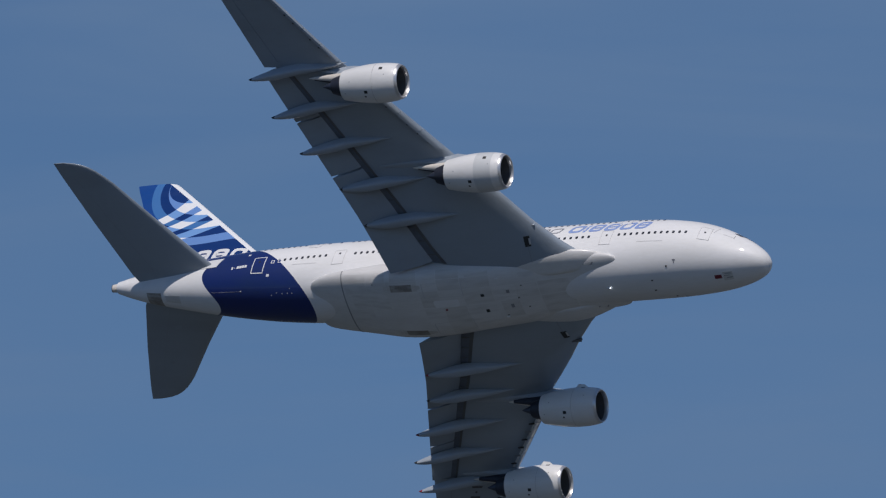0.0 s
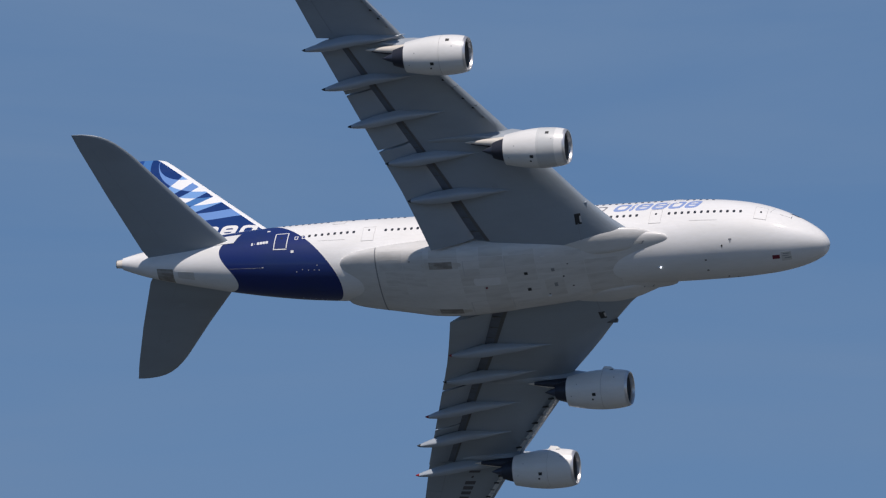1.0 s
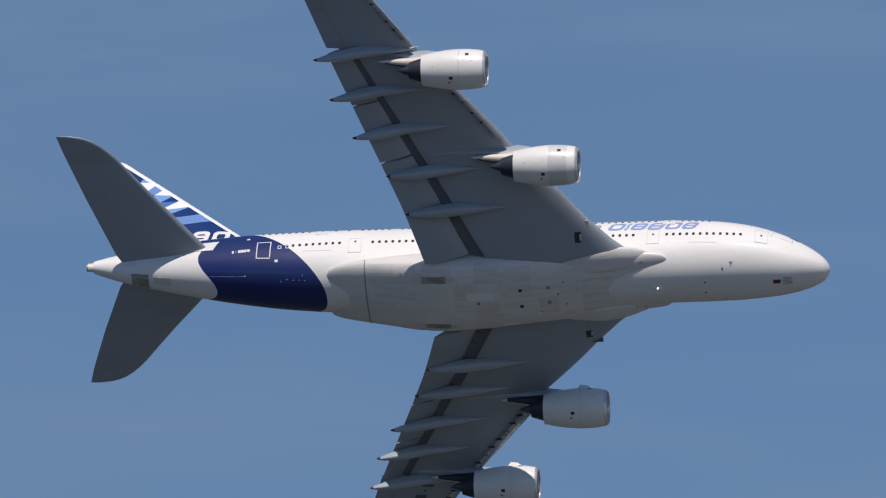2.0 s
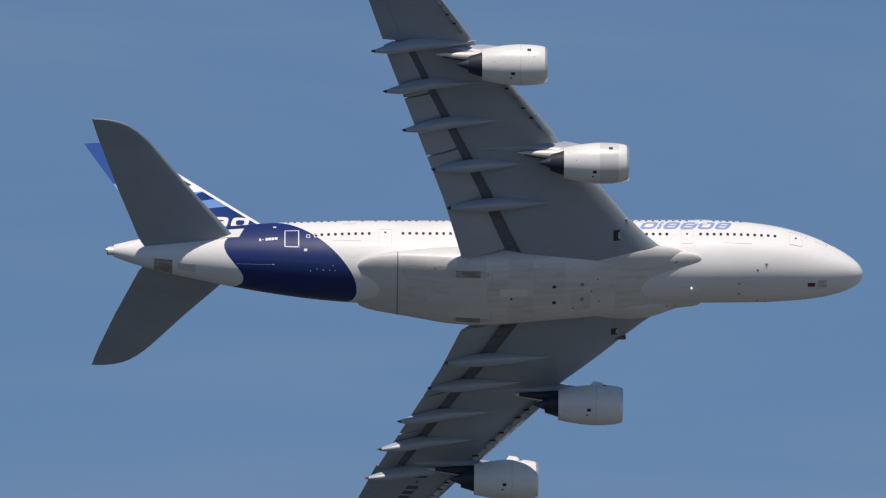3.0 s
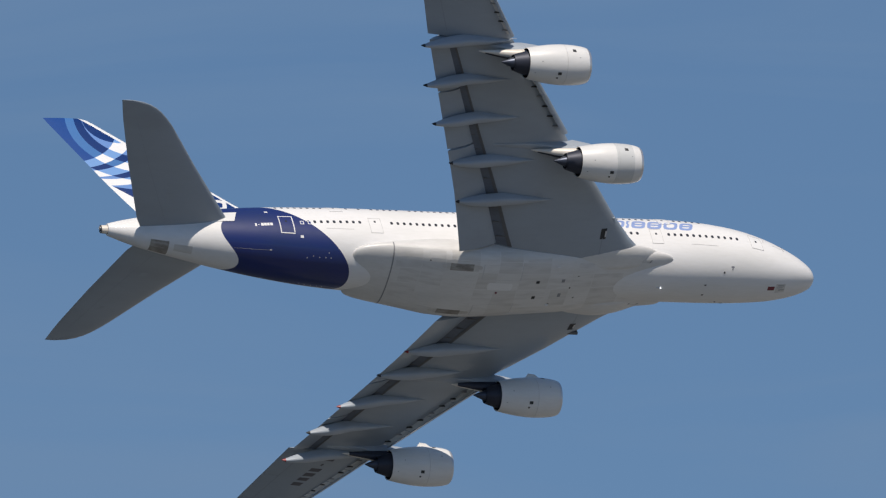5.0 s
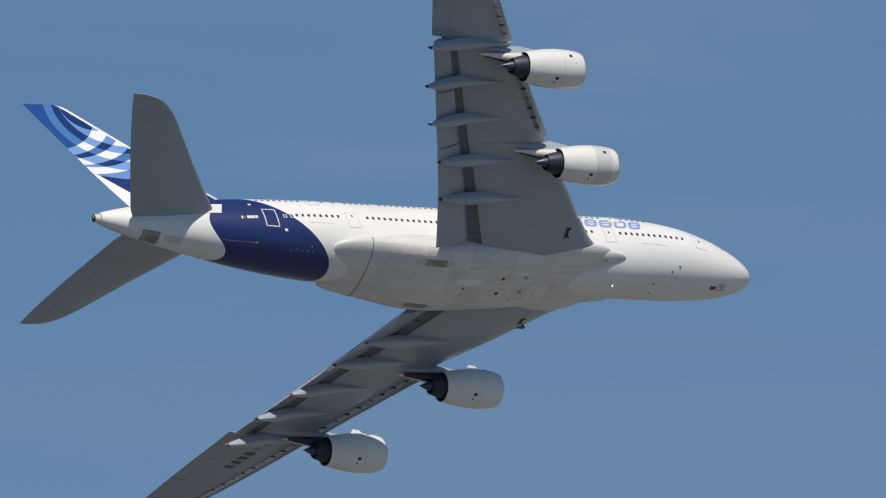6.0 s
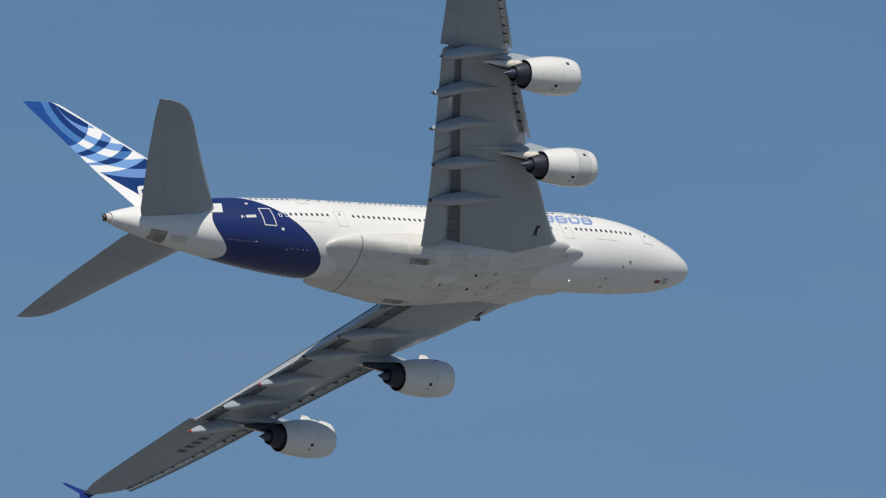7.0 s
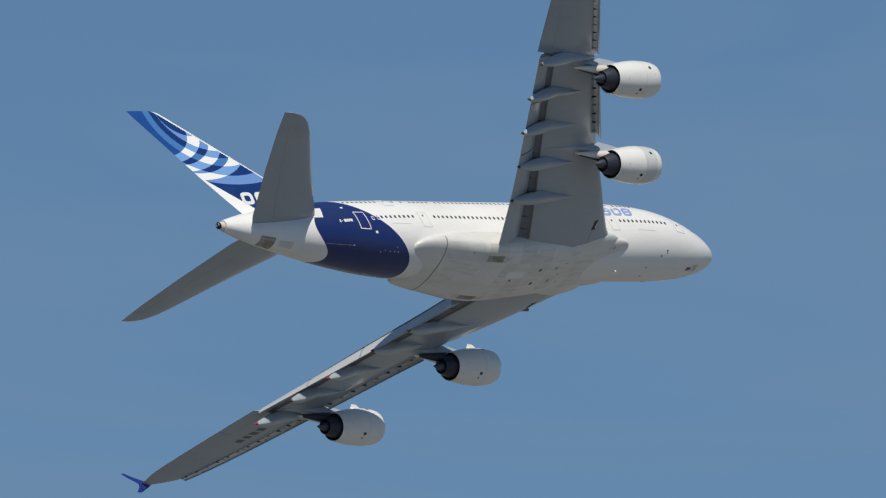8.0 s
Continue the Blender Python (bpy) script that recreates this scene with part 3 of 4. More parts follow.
def build_engine(side, y0, s0, z0, grey_band=False):
    """A nacelle from its half-span station, the station of its inlet and the height of its axis."""
    def ring(s, r, n=56):
        return [body(s0 + s, side * y0 + r * math.cos(a), z0 + r * math.sin(a)) for a in np.linspace(0, 2 * math.pi, n + 1)[:-1]]

    def skin(s, a, off=0.0):
        r = smooth_interp(s - s0, cowl, 1) + off
        return body(s, side * y0 + r * math.cos(a), z0 + r * math.sin(a))

    cowl = [(0.0, 1.56), (0.12, 1.64), (0.4, 1.74), (0.9, 1.83), (1.7, 1.90), (2.6, 1.92), (3.6, 1.86), (4.8, 1.70), (6.1, 1.45)]
    mids = [x for x in np.linspace(0.25, 2.5, 9)]
    eng = part("engine", loft([ring(x, smooth_interp(x, cowl, 1)) for x in mids] + [ring(2.5, 1.6), ring(0.25, 1.5)] + [ring(0.25, smooth_interp(0.25, cowl, 1))], cap=False),
               NACELLE, airliner, "white engine nacelle on a pylon under the wing")
    rev = [x for x in np.linspace(2.52, 6.1, 12)]
    part("reverser_cowl", loft([ring(x, smooth_interp(x, cowl, 1)) for x in rev] + [ring(6.06, 1.39), ring(4.4, 1.5), ring(2.52, 1.55)], cap=False), NACELLE, eng)
    lip = [(0.245, smooth_interp(0.245, cowl, 1)), (0.16, 1.66), (0.08, 1.625), (0.0, 1.56), (0.02, 1.50), (0.12, 1.455), (0.4, 1.44)]
    part("inlet_lip", loft([ring(a, b) for a, b in lip], cap=False), CHROME, eng, "bright inlet lip")
    if grey_band:
        patch("grey_band", skin, s0 + 1.0, s0 + 2.75, 0, 360, BAND_GREY, eng, 0.007, "pale grey band round the cowl", ns=6, na=56)
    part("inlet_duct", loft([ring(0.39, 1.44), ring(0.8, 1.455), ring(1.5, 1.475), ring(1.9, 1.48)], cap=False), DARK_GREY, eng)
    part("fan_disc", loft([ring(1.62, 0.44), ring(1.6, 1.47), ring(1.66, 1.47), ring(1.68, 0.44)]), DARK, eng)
    part("spinner", loft([ring(0.95, 0.03, 24), ring(1.1, 0.16, 24), ring(1.35, 0.34, 24), ring(1.6, 0.46, 24)]), SEAM, eng)
    bm = bmesh.new()
    for k in range(24):
        a = 2 * math.pi * k / 24
        quad = []
        for r, tw in ((0.45, 0.10), (1.0, 0.13), (1.44, 0.12)):
            quad.append((bm.verts.new(body(s0 + 1.38, side * y0 + r * math.cos(a - tw), z0 + r * math.sin(a - tw))), bm.verts.new(body(s0 + 1.58, side * y0 + r * math.cos(a + tw), z0 + r * math.sin(a + tw)))))
        for (p, q), (u, v) in zip(quad, quad[1:]):
            bm.faces.new((p, q, v, u))
    part("fan_blades", bm, TITANIUM, eng, "dark ring of fan blades")
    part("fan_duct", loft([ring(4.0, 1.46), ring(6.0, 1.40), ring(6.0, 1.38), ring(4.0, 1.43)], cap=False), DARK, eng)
    part("core_cowl", loft([ring(3.9, 1.40), ring(4.0, 1.38), ring(5.2, 1.28), ring(6.2, 1.12), ring(7.0, 0.88), ring(7.35, 0.76), ring(7.33, 0.70), ring(6.8, 0.7)]), TITANIUM, eng, "dark core cowl and nozzle")
    part("exhaust_plug", loft([ring(6.7, 0.55, 32), ring(7.3, 0.52, 32), ring(8.0, 0.25, 32), ring(8.5, 0.03, 32)]), PLUG, eng, "steel exhaust cone")
    patch("cowl_seam", skin, s0 + 2.51, s0 + 2.535, 0, 360, SEAM_PALE, eng, 0.010, ns=1, na=48)
    low, top = (-104, 183) if side < 0 else (-116, 152)
    patch("vent", skin, s0 + 3.05, s0 + 3.4, low - 4.5, low + 4.5, DARK, eng, 0.012, "dark square vent", ns=2, na=2)
    patch("vent", skin, s0 + 1.55, s0 + 1.9, top - 5, top + 5, DARK, eng, 0.012, "dark square vent", ns=2, na=2)
    patch("drain_port", skin, s0 + 3.3, s0 + 3.48, low + 13, low + 18, DARK, eng, 0.012, ns=1, na=1)
    for x, a in ((0.75, low + 60), (1.2, low - 50), (5.5, low + 6), (4.9, low - 35)):
        patch("latch", skin, s0 + x, s0 + x + 0.1, a - 1.2, a + 1.2, SEAM, eng, 0.01, ns=1, na=1)
    # strake on the inboard shoulder
    a = radians(118 if side > 0 else 62)
    out = Vector((0, math.cos(a), math.sin(a)))
    rings = []
    for x, h in ((1.55, 0.02), (2.1, 0.42), (2.75, 0.5), (3.1, 0.03)):
        p, t = skin(s0 + x, a, -0.05), Vector((0, -math.sin(a), math.cos(a))) * 0.035
        rings.append([p + t, p + out * (h + 0.05) + t * 0.4, p + out * (h + 0.05) - t * 0.4, p - t])
    part("strake", loft(rings), NACELLE, eng, "small fin-like strake")
    # pylon: a slim fin over the cowl that runs on under the wing
    le, te = wing_at(y0)[:2]
    rings = []
    s_end = le + 0.62 * (te - le)
    for u in np.linspace(0, 1, 16):
        s = s0 + 2.0 + (s_end - s0 - 2.0) * u
        crest = z0 + 1.86 + 0.45 * math.sin(min(1.0, (s - s0 - 2.0) / 3.0) * math.pi / 2)
        skin_z = wing_point(y0, max(0.0, (s - le) / (te - le)), False)[1]
        zt = crest + (skin_z + 0.25 - crest) * min(1.0, max(0.0, (s - s0 - 3.5) / (le + 0.4 - s0 - 3.5))) if s < le + 0.4 else skin_z + 0.15
        run = (s - (s0 + 6.0)) / (s_end - s0 - 6.0)
        zb = z0 + 1.1 if run < 0 else z0 + 1.1 + (skin_z - 0.02 - z0 - 1.1) * min(1.0, run * 1.6) ** 0.75 - 0.05
        zb = min(zb, zt - 0.06)
        w = 0.40 * math.sin(math.pi * (0.08 + 0.88 * u)) ** 0.7
        rings.append([body(s, side * y0 + p * w, zb + (zt - zb) * q) for p, q in ((0.7, 0), (1, 0.2), (1, 0.85), (0.6, 1), (-0.6, 1), (-1, 0.85), (-1, 0.2), (-0.7, 0))])
    pylon = part("pylon", loft(rings), GREY_FAIRING, eng, "grey engine pylon")
    # bare-metal heat shield over the nozzle
    rings = []
    for u in np.linspace(0, 1, 8):
        s = s0 + 5.9 + 4.5 * u
        zc = z0 + 1.04 + 0.40 * u
        w, h = 0.60 * (1 - u) ** 0.75 + 0.03, 0.62 * (1 - u) ** 0.9 + 0.04
        rings.append([body(s, side * y0 + w * math.cos(a), zc + h * math.sin(a)) for a in np.linspace(0, 2 * math.pi, 13)[:-1]])
    part("heat_shield", loft(rings), SILVER, eng, "bare metal heat shield under the pylon")
    # inboard cheek added in a dark colour that stands for shade on the shield
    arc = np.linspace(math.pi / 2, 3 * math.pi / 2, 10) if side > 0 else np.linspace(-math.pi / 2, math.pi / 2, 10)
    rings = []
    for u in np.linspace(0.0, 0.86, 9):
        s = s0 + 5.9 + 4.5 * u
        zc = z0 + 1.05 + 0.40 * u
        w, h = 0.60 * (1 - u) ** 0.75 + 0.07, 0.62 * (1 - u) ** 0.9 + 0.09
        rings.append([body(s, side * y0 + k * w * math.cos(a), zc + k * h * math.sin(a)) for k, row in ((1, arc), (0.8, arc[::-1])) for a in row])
    part("shield_cheek_shade", loft(rings), TITANIUM, eng, "inboard cheek of the heat shield, shade put into its colour")
    return eng


def blade(name, rows, mat, parent, label="", n=14):
    """A tapered lifting surface: rows of (leading point, trailing point, thickness, thickness axis)."""
    rings = []
    for lead, trail, th, axis in rows:
        ring = []
        for k in range(2 * n):
            a = 2 * math.pi * k / (2 * n)
            u = 0.5 - 0.5 * math.cos(a)
            t = 5 * (0.2969 * math.sqrt(u) - 0.126 * u - 0.3516 * u ** 2 + 0.2843 * u ** 3 - 0.1036 * u ** 4) * th * math.copysign(1, math.sin(a))
            ring.append(lead.lerp(trail, u) + axis * t)
        rings.append(ring)
    return part(name, loft(rings), mat, parent, label)


TAILPLANE = [(0.9, 57.9, 67.4, 1.1, 1.0), (2.0, 58.9, 68.05, 1.3, 0.95), (8.0, 63.6, 70.25, 2.15, 0.65), (12.4, 66.85, 71.7, 2.72, 0.42), (13.2, 67.55, 71.95, 2.8, 0.38),
             (13.9, 68.25, 72.15, 2.87, 0.33), (14.4, 68.9, 72.28, 2.92, 0.28), (14.75, 69.55, 72.37, 2.95, 0.22), (15.0, 70.3, 72.44, 2.98, 0.16), (15.15, 71.3, 72.5, 3.0, 0.08)]


def build_tailplane(side):
    up = Vector((0, 0, 1))
    rows = [(body(le, side * y, z), body(te, side * y, z), th, up) for y, le, te, z, th in TAILPLANE]
    tail = blade("tailplane", rows, GREY, airliner, "grey tailplane half")

    def under(y, u, off):
        le, te, z, th = (float(np.interp(y, [r[0] for r in TAILPLANE], [r[c] for r in TAILPLANE])) for c in (1, 2, 3, 4))
        t = 5 * (0.2969 * math.sqrt(u) - 0.126 * u - 0.3516 * u ** 2 + 0.2843 * u ** 3 - 0.1036 * u ** 4) * th
        return body(le + (te - le) * u, side * y, z - t - off)

    def strip(name, y0, y1, u0, u1, material, n=10):
        bm = bmesh.new()
        rings = []
        for k in range(n + 1):
            y = y0 + (y1 - y0) * k / n
            rings.append([under(y, u0, 0.008), under(y, u1, 0.008), under(y, u1, -0.03), under(y, u0, -0.03)])
        return part(name, loft(rings, bm=bm), material, tail)

    strip("elevator_gap", 2.2, 13.6, 0.697, 0.701, JOINT)
    for y in (4.8, 9.9):
        strip("access_panel", y, y + 0.5, 0.50, 0.58, PANEL_GREY, 1)
    return tail


# height, leading edge, trailing edge and thickness of the fin
FIN_ROWS = [(3.0, 53.2, 66.0, 1.0), (4.6, 55.2, 66.9, 0.95), (6.2, 57.0, 67.8, 0.88), (8.25, 59.2, 68.9, 0.8), (12.0, 63.2, 70.7, 0.62), (16.8, 68.35, 73.0, 0.4), (17.3, 68.95, 73.2, 0.33), (17.5, 69.5, 73.28, 0.2)]


def frame_mark(name, fn, s0, s1, z0, z1, stroke, slant, cross, material, parent, label, off=0.016):
    """A painted rounded slanted frame, one with or without a crossbar, on the skin fn(station, height, proud)."""
    bm = bmesh.new()
    sm, zm, hw, hh = (s0 + s1) / 2, (z0 + z1) / 2, (s1 - s0) / 2, (z1 - z0) / 2

    def loop(d, lift, n=32):
        out = []
        for i in range(n):
            a = 2 * math.pi * i / n
            z = zm + (hh - d) * flat(math.sin(a), 0.55)
            out.append(bm.verts.new(fn(sm + (hw - d) * flat(math.cos(a), 0.55) + slant * (z - zm) / hh * 0.5, z, lift)))
        return out

    def band(a, b):
        for i in range(len(a)):
            j = (i + 1) % len(a)
            bm.faces.new((a[i], a[j], b[j], b[i]))

    if stroke < hw:
        o, i, ol, il = loop(0, off), loop(stroke, off), loop(0, -0.03), loop(stroke, -0.03)
        band(o, i), band(o, ol), band(i, il)
    else:
        o, ol = loop(0, off), loop(0, -0.03)
        bm.faces.new(o), band(o, ol)
    if cross:
        w = hw - 0.6 * stroke
        quads = [[bm.verts.new(fn(sm + w * x, zm + 0.4 * stroke * y, lift)) for x, y in ((-1, -1), (-0.33, -1), (0.33, -1), (1, -1), (1, 1), (0.33, 1), (-0.33, 1), (-1, 1))] for lift in (off, -0.03)]
        band(quads[0], quads[1])
        for k in range(3):
            bm.faces.new((quads[0][k], quads[0][k + 1], quads[0][6 - k], quads[0][7 - k]))
    return part(name, bm, material, parent, label, False)


def build_fin():
    side = Vector((0, 1, 0))
    rows = []
    for z, le, te, th in FIN_ROWS:
        rows.append((body(le, 0, z), body(te, 0, z), th, side))
    fin = blade("tail_fin", rows, FIN, airliner, "deep blue tail fin with white and pale blue arcs")
    # white rounded frames in place of the type name
    def skin(st, z, off, k):
        le, te, th = (float(np.interp(z, [r[0] for r in FIN_ROWS], [r[c] for r in FIN_ROWS])) for c in (1, 2, 3))
        u = min(1.0, max(0.0, (st - le) / (te - le)))
        half = 5 * (0.2969 * math.sqrt(u) - 0.126 * u - 0.3516 * u ** 2 + 0.2843 * u ** 3 - 0.1036 * u ** 4) * th
        return body(st, k * (half + off), z)

    for k in (1, -1):
        for i in range(4):
            st = 65.2 - 1.95 * i
            frame_mark("white_frame", lambda s, z, off: skin(s, z, off, k), st - 1.62, st, 4.7, 6.3, 0.42, -0.3, i in (1, 2), PLAIN_WHITE, fin, "white rounded marking frame")
    return fin


def build_hull_details():
    rnd = random.Random(2)
    # cabin windows: one pane mesh for all
    bm = bmesh.new()
    for k, (w, h, d) in enumerate(((0.135, 0.19, 0.012), (0.135, 0.19, -0.03))):
        ring = []
        for i in range(12):
            a = 2 * math.pi * i / 12
            c, t = math.cos(a), math.sin(a)
            ring.append(bm.verts.new((math.copysign(abs(c) ** 0.6, c) * w, math.copysign(abs(t) ** 0.6, t) * h, d)))
        if k == 0:
            first = ring
            bm.faces.new(ring)
        else:
            for i in range(12):
                bm.faces.new((first[i], first[(i + 1) % 12], ring[(i + 1) % 12], ring[i]))
    pane = part("window", bm, GLASS, fuselage, "", False)
    mesh = pane.data
    bpy.data.objects.remove(pane)
    gaps_main = [(5.0, 7.75), (15.5, 17.9), (28.0, 29.6), (43.6, 46.2), (51.8, 56.0)]
    gaps_up = [(14.2, 16.2), (26.5, 28.0), (47.2, 49.4)]
    for side in (-1, 1):
        for z_row, s_from, s_to, gaps in ((0.38, 7.7, 51.7, gaps_main), (3.02, 11.5, 54.2, gaps_up)):
            s = s_from
            while s <= s_to:
                if not any(a < s < b for a, b in gaps) and rnd.random() > 0.04:
                    z = z_row + 0.12 * min(1.0, max(0.0, (30.0 - s) / 15.0))
                    p = hull_at(s, z, side)
                    along = (hull_at(s - 0.2, z, side) - hull_at(s + 0.2, z, side)).normalized()
                    up = (hull_at(s, z + 0.15, side) - hull_at(s, z - 0.15, side)).normalized()
                    n = along.cross(up).normalized()
                    if n.y * side < 0:
                        along, n = -along, -n
                    m = Matrix((along, up, along.cross(up).normalized())).transposed().to_4x4()
                    m.translation = p
                    w = new("window", mesh)
                    w.parent, w.matrix_basis = fuselage, m
                s += 0.635

    def at(s, a, off=0.0):
        return hull_point(s, a, off)

    def angle(s, z, side):
        top, bot, hw, mid = hull_ring(s)
        t = max(-1, min(1, (z - mid) / ((top - mid) if z > mid else (mid - bot))))
        a = math.degrees(math.asin(math.copysign(abs(t) ** (2.12 / 2), t)))
        return a if side > 0 else 180 - a

    def plate(name, s0, s1, z0, z1, side, material, parent, off=0.012, label="", **kw):
        sm = (s0 + s1) / 2
        return patch(name, at, s0, s1, angle(sm, z0, side), angle(sm, z1, side), material, parent, off, label, **kw)

    def door(s0, s1, z0, z1, side, rim, label, w=0.035):
        d = plate("door", s0, s1, z0, z1, side, WHITE, airliner, 0.015, label, ns=4, na=8)
        for a, b, c, e in ((s0 - w, s0, z0, z1), (s1, s1 + w, z0, z1), (s0 - w, s1 + w, z0 - w, z0), (s0 - w, s1 + w, z1, z1 + w)):
            plate("frame_strip", a, b, c, e, side, rim, d, 0.03, ns=4, na=8)
        sm = (s0 + s1) / 2
        plate("door_window", sm - 0.09, sm + 0.09, 0.38 if z0 < 1 else 3.0, 0.62 if z0 < 1 else 3.22, side, GLASS, d, 0.03, ns=2, na=2)
        return d

    for side in (-1, 1):
        for s0, s1, z0, z1 in ((5.8, 6.95, -0.47, 1.33), (16.05, 17.15, -0.65, 1.13), (28.3, 29.4, -0.85, 0.98), (44.35, 45.5, -0.9, 0.98)):
            door(s0, s1, z0, z1, side, SEAM_PALE, "white passenger door")
        for s0, s1 in ((14.7, 15.8), (26.8, 27.9), (47.7, 48.9)):
            door(s0, s1, 2.15, 3.75, side, SEAM_PALE, "white upper-deck door")
        door(53.1, 54.3, -0.85, 1.1, side, PLAIN_WHITE, "blue passenger door outlined in white", 0.09)
        for s0 in (52.17, 51.42):
            plate("window_ring", s0 - 0.18, s0 + 0.18, 0.04, 0.48, side, PLAIN_WHITE, fuselage, 0.015, "white ring round a window", ns=3, na=3)
            plate("ringed_window", s0 - 0.11, s0 + 0.11, 0.12, 0.40, side, BLUE, fuselage, 0.024, "blue covered window", ns=2, na=2)
        for s0, z0 in ((52.25, -1.42), (55.15, 1.85)):
            plate("marking_spot", s0, s0 + 0.3, z0, z0 + 0.24, side, PLAIN_WHITE, fuselage, 0.014, ns=1, na=1)
        for i, w in enumerate((0.17, 0.12, 0.26, 0.26, 0.24, 0.26)):   # registration, as plain bars
            s0 = 56.75 - 0.29 * i
            plate("marking_bar", s0 - w, s0, 0.02 if i != 1 else 0.14, 0.34 if i != 1 else 0.21, side, PLAIN_WHITE, fuselage, 0.014, "white marking bar", ns=1, na=1)
        def side_skin(s, z, off):
            return hull_at(s, z, side, off)

        for i, w in enumerate((1.45, 0.34, 1.4, 1.45, 1.4, 1.35)):   # plain frames in place of the maker's name
            s0 = (20.85, 19.25, 18.7, 17.1, 15.45, 13.85)[i]
            frame_mark("letter_shape", side_skin, s0 - w, s0, 1.24, 2.6, 0.31, -0.5, i in (2, 3, 5), LETTER_BLUE, fuselage, "blue slanted frame")
        for i in range(4):
            s0 = 27.2 - 1.42 * i
            frame_mark("letter_shape", side_skin, s0 - 1.2, s0, 1.35, 2.35, 0.16, -0.4, i in (1, 2), INK_GREY, fuselage, "dark grey slanted frame")
        # cockpit panes
        for s0, s1, a0, a1, sl in ((1.75, 2.45, 66, 86, 0.1), (2.05, 2.85, 46, 63, -0.25), (2.85, 3.65, 33, 45, -0.3)):
            b0, b1 = (a0, a1) if side > 0 else (180 - a0, 180 - a1)
            patch("cockpit_window", at, s0, s1, b0, b1, GLASS, fuselage, 0.015, "dark cockpit window pane", slant=sl)
        # nose hatch lines, probes and small ports
        plate("hatch_line", 5.35, 5.42, 0.6, 1.6, side, SEAM_PALE, fuselage, 0.012, slant=-0.3, ns=1, na=6)
        plate("hatch_line", 3.6, 4.6, 0.36, 0.42, side, SEAM_PALE, fuselage, 0.012, ns=4, na=1)
        plate("hatch_line", 10.5, 13.2, -0.62, -0.57, side, SEAM_PALE, fuselage, 0.012, ns=4, na=1)
        plate("hatch_line", 47.2, 49.9, -0.55, -0.5, side, SEAM_PALE, fuselage, 0.012, ns=4, na=1)
        plate("probe_plate", 9.0, 9.3, -2.4, -2.3, side, INK_GREY, fuselage, 0.02, ns=1, na=1)
        plate("probe_plate", 9.1, 9.2, -2.55, -2.4, side, INK_GREY, fuselage, 0.02, ns=1, na=1)
        plate("static_port", 9.9, 10.05, -2.76, -2.66, side, DARK, fuselage, 0.02, ns=1, na=1)
        b = -99 if side < 0 else -81
        patch("static_port", at, 11.6, 11.8, b - 1, b + 1, DARK, fuselage, 0.02, ns=1, na=1)
        for z in (0.1, 0.3, 0.5):
            plate("static_port", 3.45, 3.52, z, z + 0.06, side, DARK, fuselage, 0.02, ns=1, na=1)
        for s0, z0 in ((49.6, -3.0), (50.1, -2.95), (49.8, -2.7), (50.7, -2.9), (51.3, -2.8), (48.9, -2.4), (51.9, -2.85)):
            plate("static_port", s0, s0 + 0.07, z0, z0 + 0.05, side, SEAM_PALE, fuselage, 0.014, ns=1, na=1)
        plate("stabiliser_seal", 58.4, 61.0, 0.85, 2.1, side, PLAIN_WHITE, fuselage, 0.05, "white seal plate at the tailplane root", slant=-0.5)
    # vents under the tail and the red and white plates under the nose
    patch("tail_vent", at, 64.9, 66.6, -118, -62, DARK_STAIN, fuselage, 0.014, "soot-dark outlet under the tail")
    patch("tail_vent", at, 62.7, 64.4, -112, -90, PANEL, fuselage, 0.014, "grey outlet under the tail")
    patch("flag_plate", at, 4.55, 5.25, -100, -92, MAROON, fuselage, 0.014, "dark red plate under the nose")
    patch("flag_plate", at, 3.45, 4.4, -106, -86, PANEL, fuselage, 0.012, "pale plate under the nose")
    for s0, s1, a0, a1 in ((3.6, 4.2, -103, -101), (3.7, 4.3, -98, -96.5), (3.5, 4.1, -93, -91)):
        patch("marking_bar", at, s0, s1, a0, a1, SEAM, fuselage, 0.018, "grey marking bar", ns=2, na=1)
    # thin pale line with a small white end on the blue band
    for k in range(6):
        a = -121.4 - 0.5 * k
        patch("pale_line", at, 58.85 - 0.565 * (k + 1), 58.85 - 0.565 * k, a - 0.13, a + 0.13, SEAM_PALE, fuselage, 0.012, "thin pale line on the blue band", ns=1, na=1)
    patch("drain_port", at, 55.35, 55.5, -125.3, -123.8, PLAIN_WHITE, fuselage, 0.03, "small white end of the pale line", ns=1, na=1)
    # exhaust of the auxiliary power unit
    def tube(name, rows, z, y, material, label="", cap=False):
        return part(name, loft([[body(s, y + 0.85 * r * math.cos(a), z + r * math.sin(a)) for a in np.linspace(0, 2 * math.pi, 25)[:-1]] for s, r in rows], cap=cap), material, fuselage, label)

    tube("tail_exhaust", ((70.3, 0.47), (70.75, 0.44), (71.0, 0.41), (71.02, 0.37), (70.7, 0.36)), 1.83, 0.0, SILVER, "pale bare-metal end of the tail cone")
    tube("exhaust_bore", ((70.7, 0.37), (70.94, 0.36)), 1.83, 0.0, DARK, "", True)
    tube("exhaust_pipe", ((70.7, 0.19), (71.12, 0.18), (71.14, 0.15), (70.95, 0.14)), 1.96, -0.02, CHROME, "bright exhaust pipe of the auxiliary power unit")
    tube("pipe_bore", ((70.9, 0.14), (71.04, 0.14)), 1.96, -0.02, DARK, "", True)
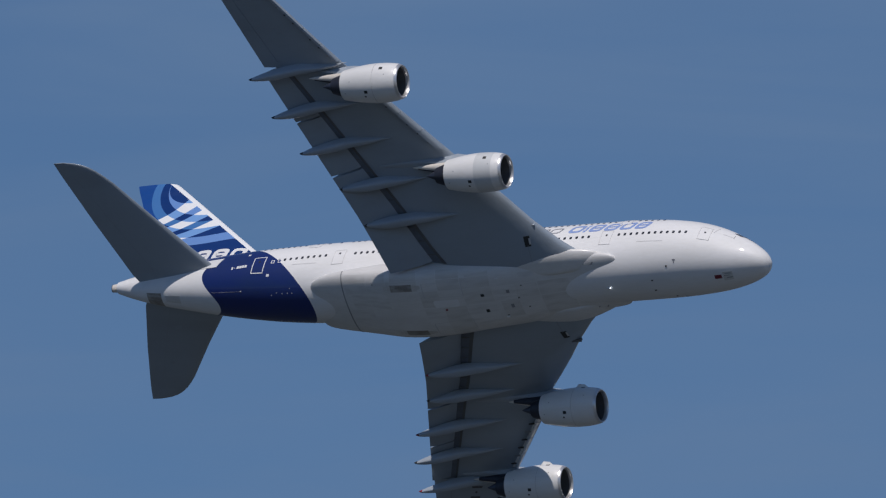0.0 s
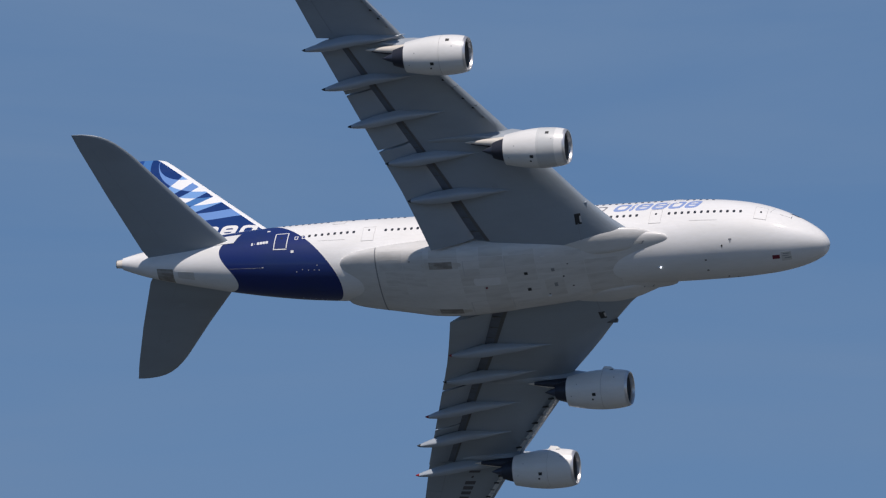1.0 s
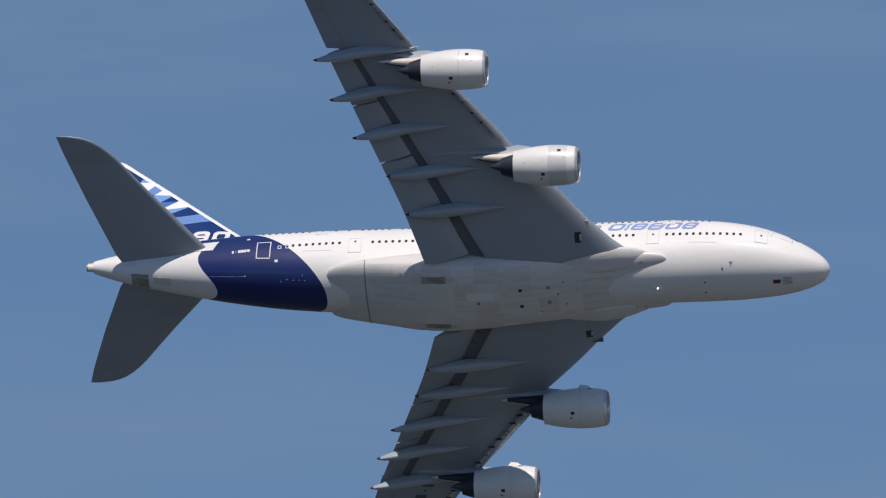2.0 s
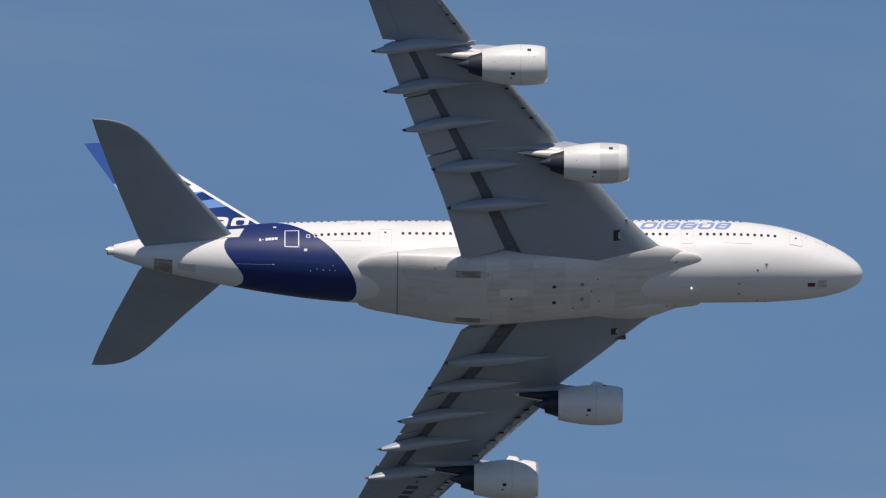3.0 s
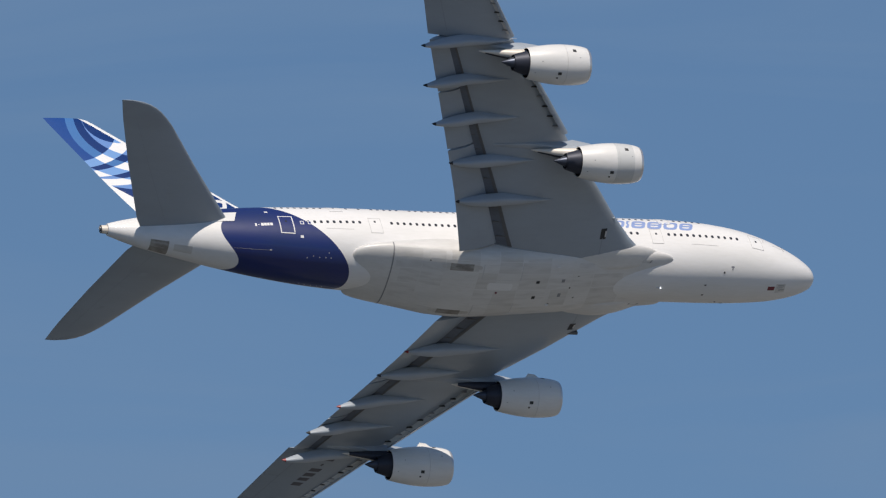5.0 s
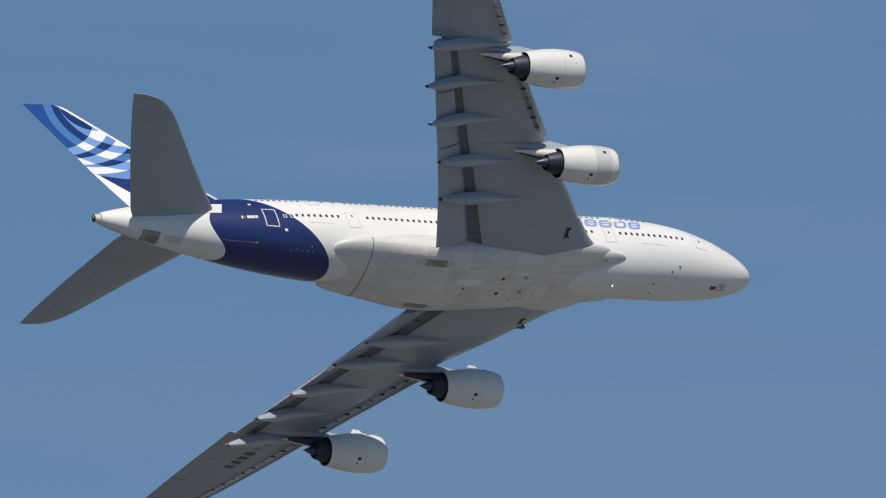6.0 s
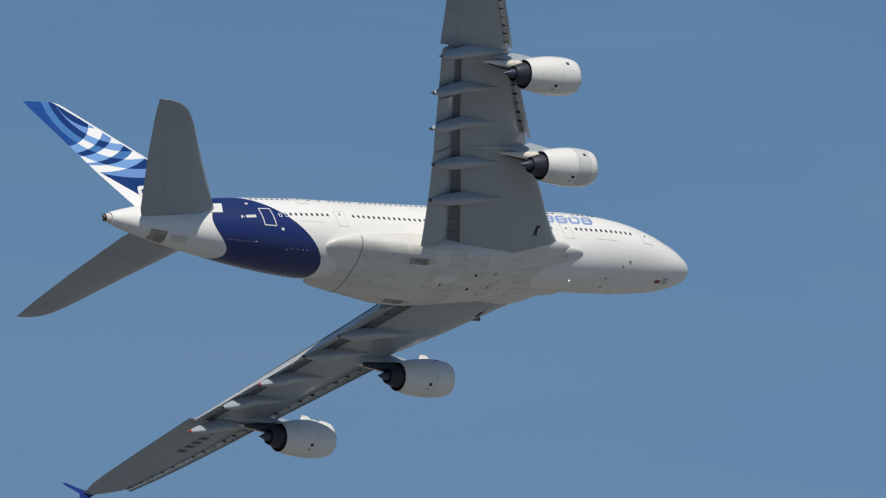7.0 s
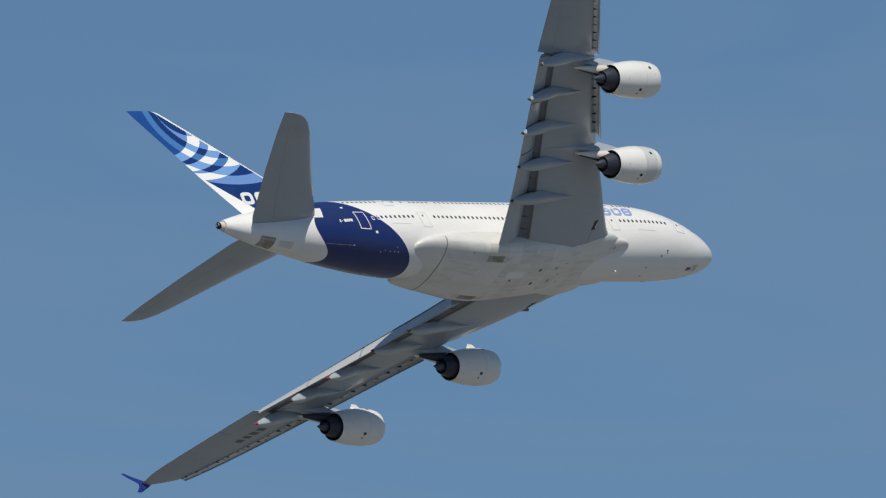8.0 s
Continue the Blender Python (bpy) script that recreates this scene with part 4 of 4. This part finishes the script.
    for s0, s1 in ((70.32, 70.42), (70.98, 71.05)):
        tube("exhaust_rim", ((s0, 0.485 if s0 < 70.5 else 0.425), (s1, 0.48 if s0 < 70.5 else 0.42), (s1, 0.40), (s0, 0.40)), 1.83, 0.0, DARK_GREY, "dark rim of the tail cone")
    c = hull_point(16.2, radians(-92), 0.05)
    bm = bmesh.new()
    bmesh.ops.create_uvsphere(bm, u_segments=12, v_segments=8, radius=0.06, matrix=Matrix.Translation(c))
    part("landing_light", bm, LAMP, fuselage, "small lit lamp under the fuselage")
    rings = [[c + Vector((-d, r * math.cos(a), r * math.sin(a))) for a in np.linspace(0, 2 * math.pi, 13)[:-1]] for d, r in ((0.02, 0.075), (0.12, 0.085), (0.3, 0.06), (0.45, 0.02))]
    part("lamp_housing", loft(rings), PLAIN_WHITE, fuselage, "white lamp housing")


ground_bm = bmesh.new()
bmesh.ops.create_grid(ground_bm, x_segments=8, y_segments=8, size=20000)
gm = Nodes("airfield_bounce", 0.9)
gx, gy, gz = gm.xyz()
# unseen ground: dark and pale parts added to set the bounce from below
dark_bounce = gm.mix(gm.noise(0.004, 6), (0.024, 0.032, 0.036), (0.042, 0.050, 0.055))
pale_bounce = gm.mix(gm.noise(0.02, 6), (0.140, 0.140, 0.134), (0.190, 0.190, 0.182))
edge = gm.math("MULTIPLY_ADD", gm.noise(0.003, 4), 160.0, 60.0)
gm.color(gm.mix(gm.math("GREATER_THAN", gx, edge), dark_bounce, pale_bounce))
ground = tagged(part("ground", ground_bm, gm.m, None), "unseen airfield ground, dark and pale parts set for bounce light", "ground", kind="structure")

fuselage = build_fuselage()
build_belly()
wings = {side: build_wing(side) for side in (1, -1)}
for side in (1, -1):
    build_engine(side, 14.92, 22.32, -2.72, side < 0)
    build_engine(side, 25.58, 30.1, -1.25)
    build_tailplane(side)
build_fin()
build_hull_details()


def motions():
    PLANE_ROWS = [
        (0.0, pose(-291.46, 1782.57, 286.70, -41.335, 0.244, -15.371)),
        (0.5, pose(-250.92, 1774.85, 286.70, -41.847, -0.474, -11.460)),
        (1.0, pose(-209.66, 1768.24, 286.70, -41.822, -0.625, -8.414)),
        (1.5, pose(-167.96, 1762.52, 286.70, -41.507, -0.518, -5.768)),
        (2.0, pose(-126.01, 1757.70, 286.70, -41.090, -0.344, -3.202)),
        (2.5, pose(-83.94, 1753.95, 286.70, -40.691, -0.210, -0.518)),
        (3.0, pose(-41.89, 1751.52, 286.70, -40.367, -0.160, 2.384)),
        (3.5, pose(0.00, 1750.71, 286.70, -40.123, -0.200, 5.523)),
        (4.0, pose(41.56, 1751.81, 286.70, -39.921, -0.316, 8.866)),
        (4.5, pose(82.63, 1755.07, 286.70, -39.702, -0.491, 12.345)),
        (5.0, pose(123.04, 1760.70, 286.70, -39.400, -0.720, 15.876)),
        (5.5, pose(162.65, 1768.87, 286.70, -38.969, -1.019, 19.381)),
        (6.0, pose(201.35, 1779.71, 286.70, -38.403, -1.427, 22.804)),
        (6.5, pose(239.06, 1793.34, 286.70, -37.763, -2.005, 26.137)),
        (7.0, pose(275.74, 1809.87, 286.70, -37.202, -2.828, 29.440)),
        (7.5, pose(311.29, 1829.49, 286.70, -36.994, -3.974, 32.869)),
        (8.0, pose(345.52, 1852.45, 286.70, -37.555, -5.505, 36.720)),
    ]
    walk(airliner, PLANE_ROWS)


motions()
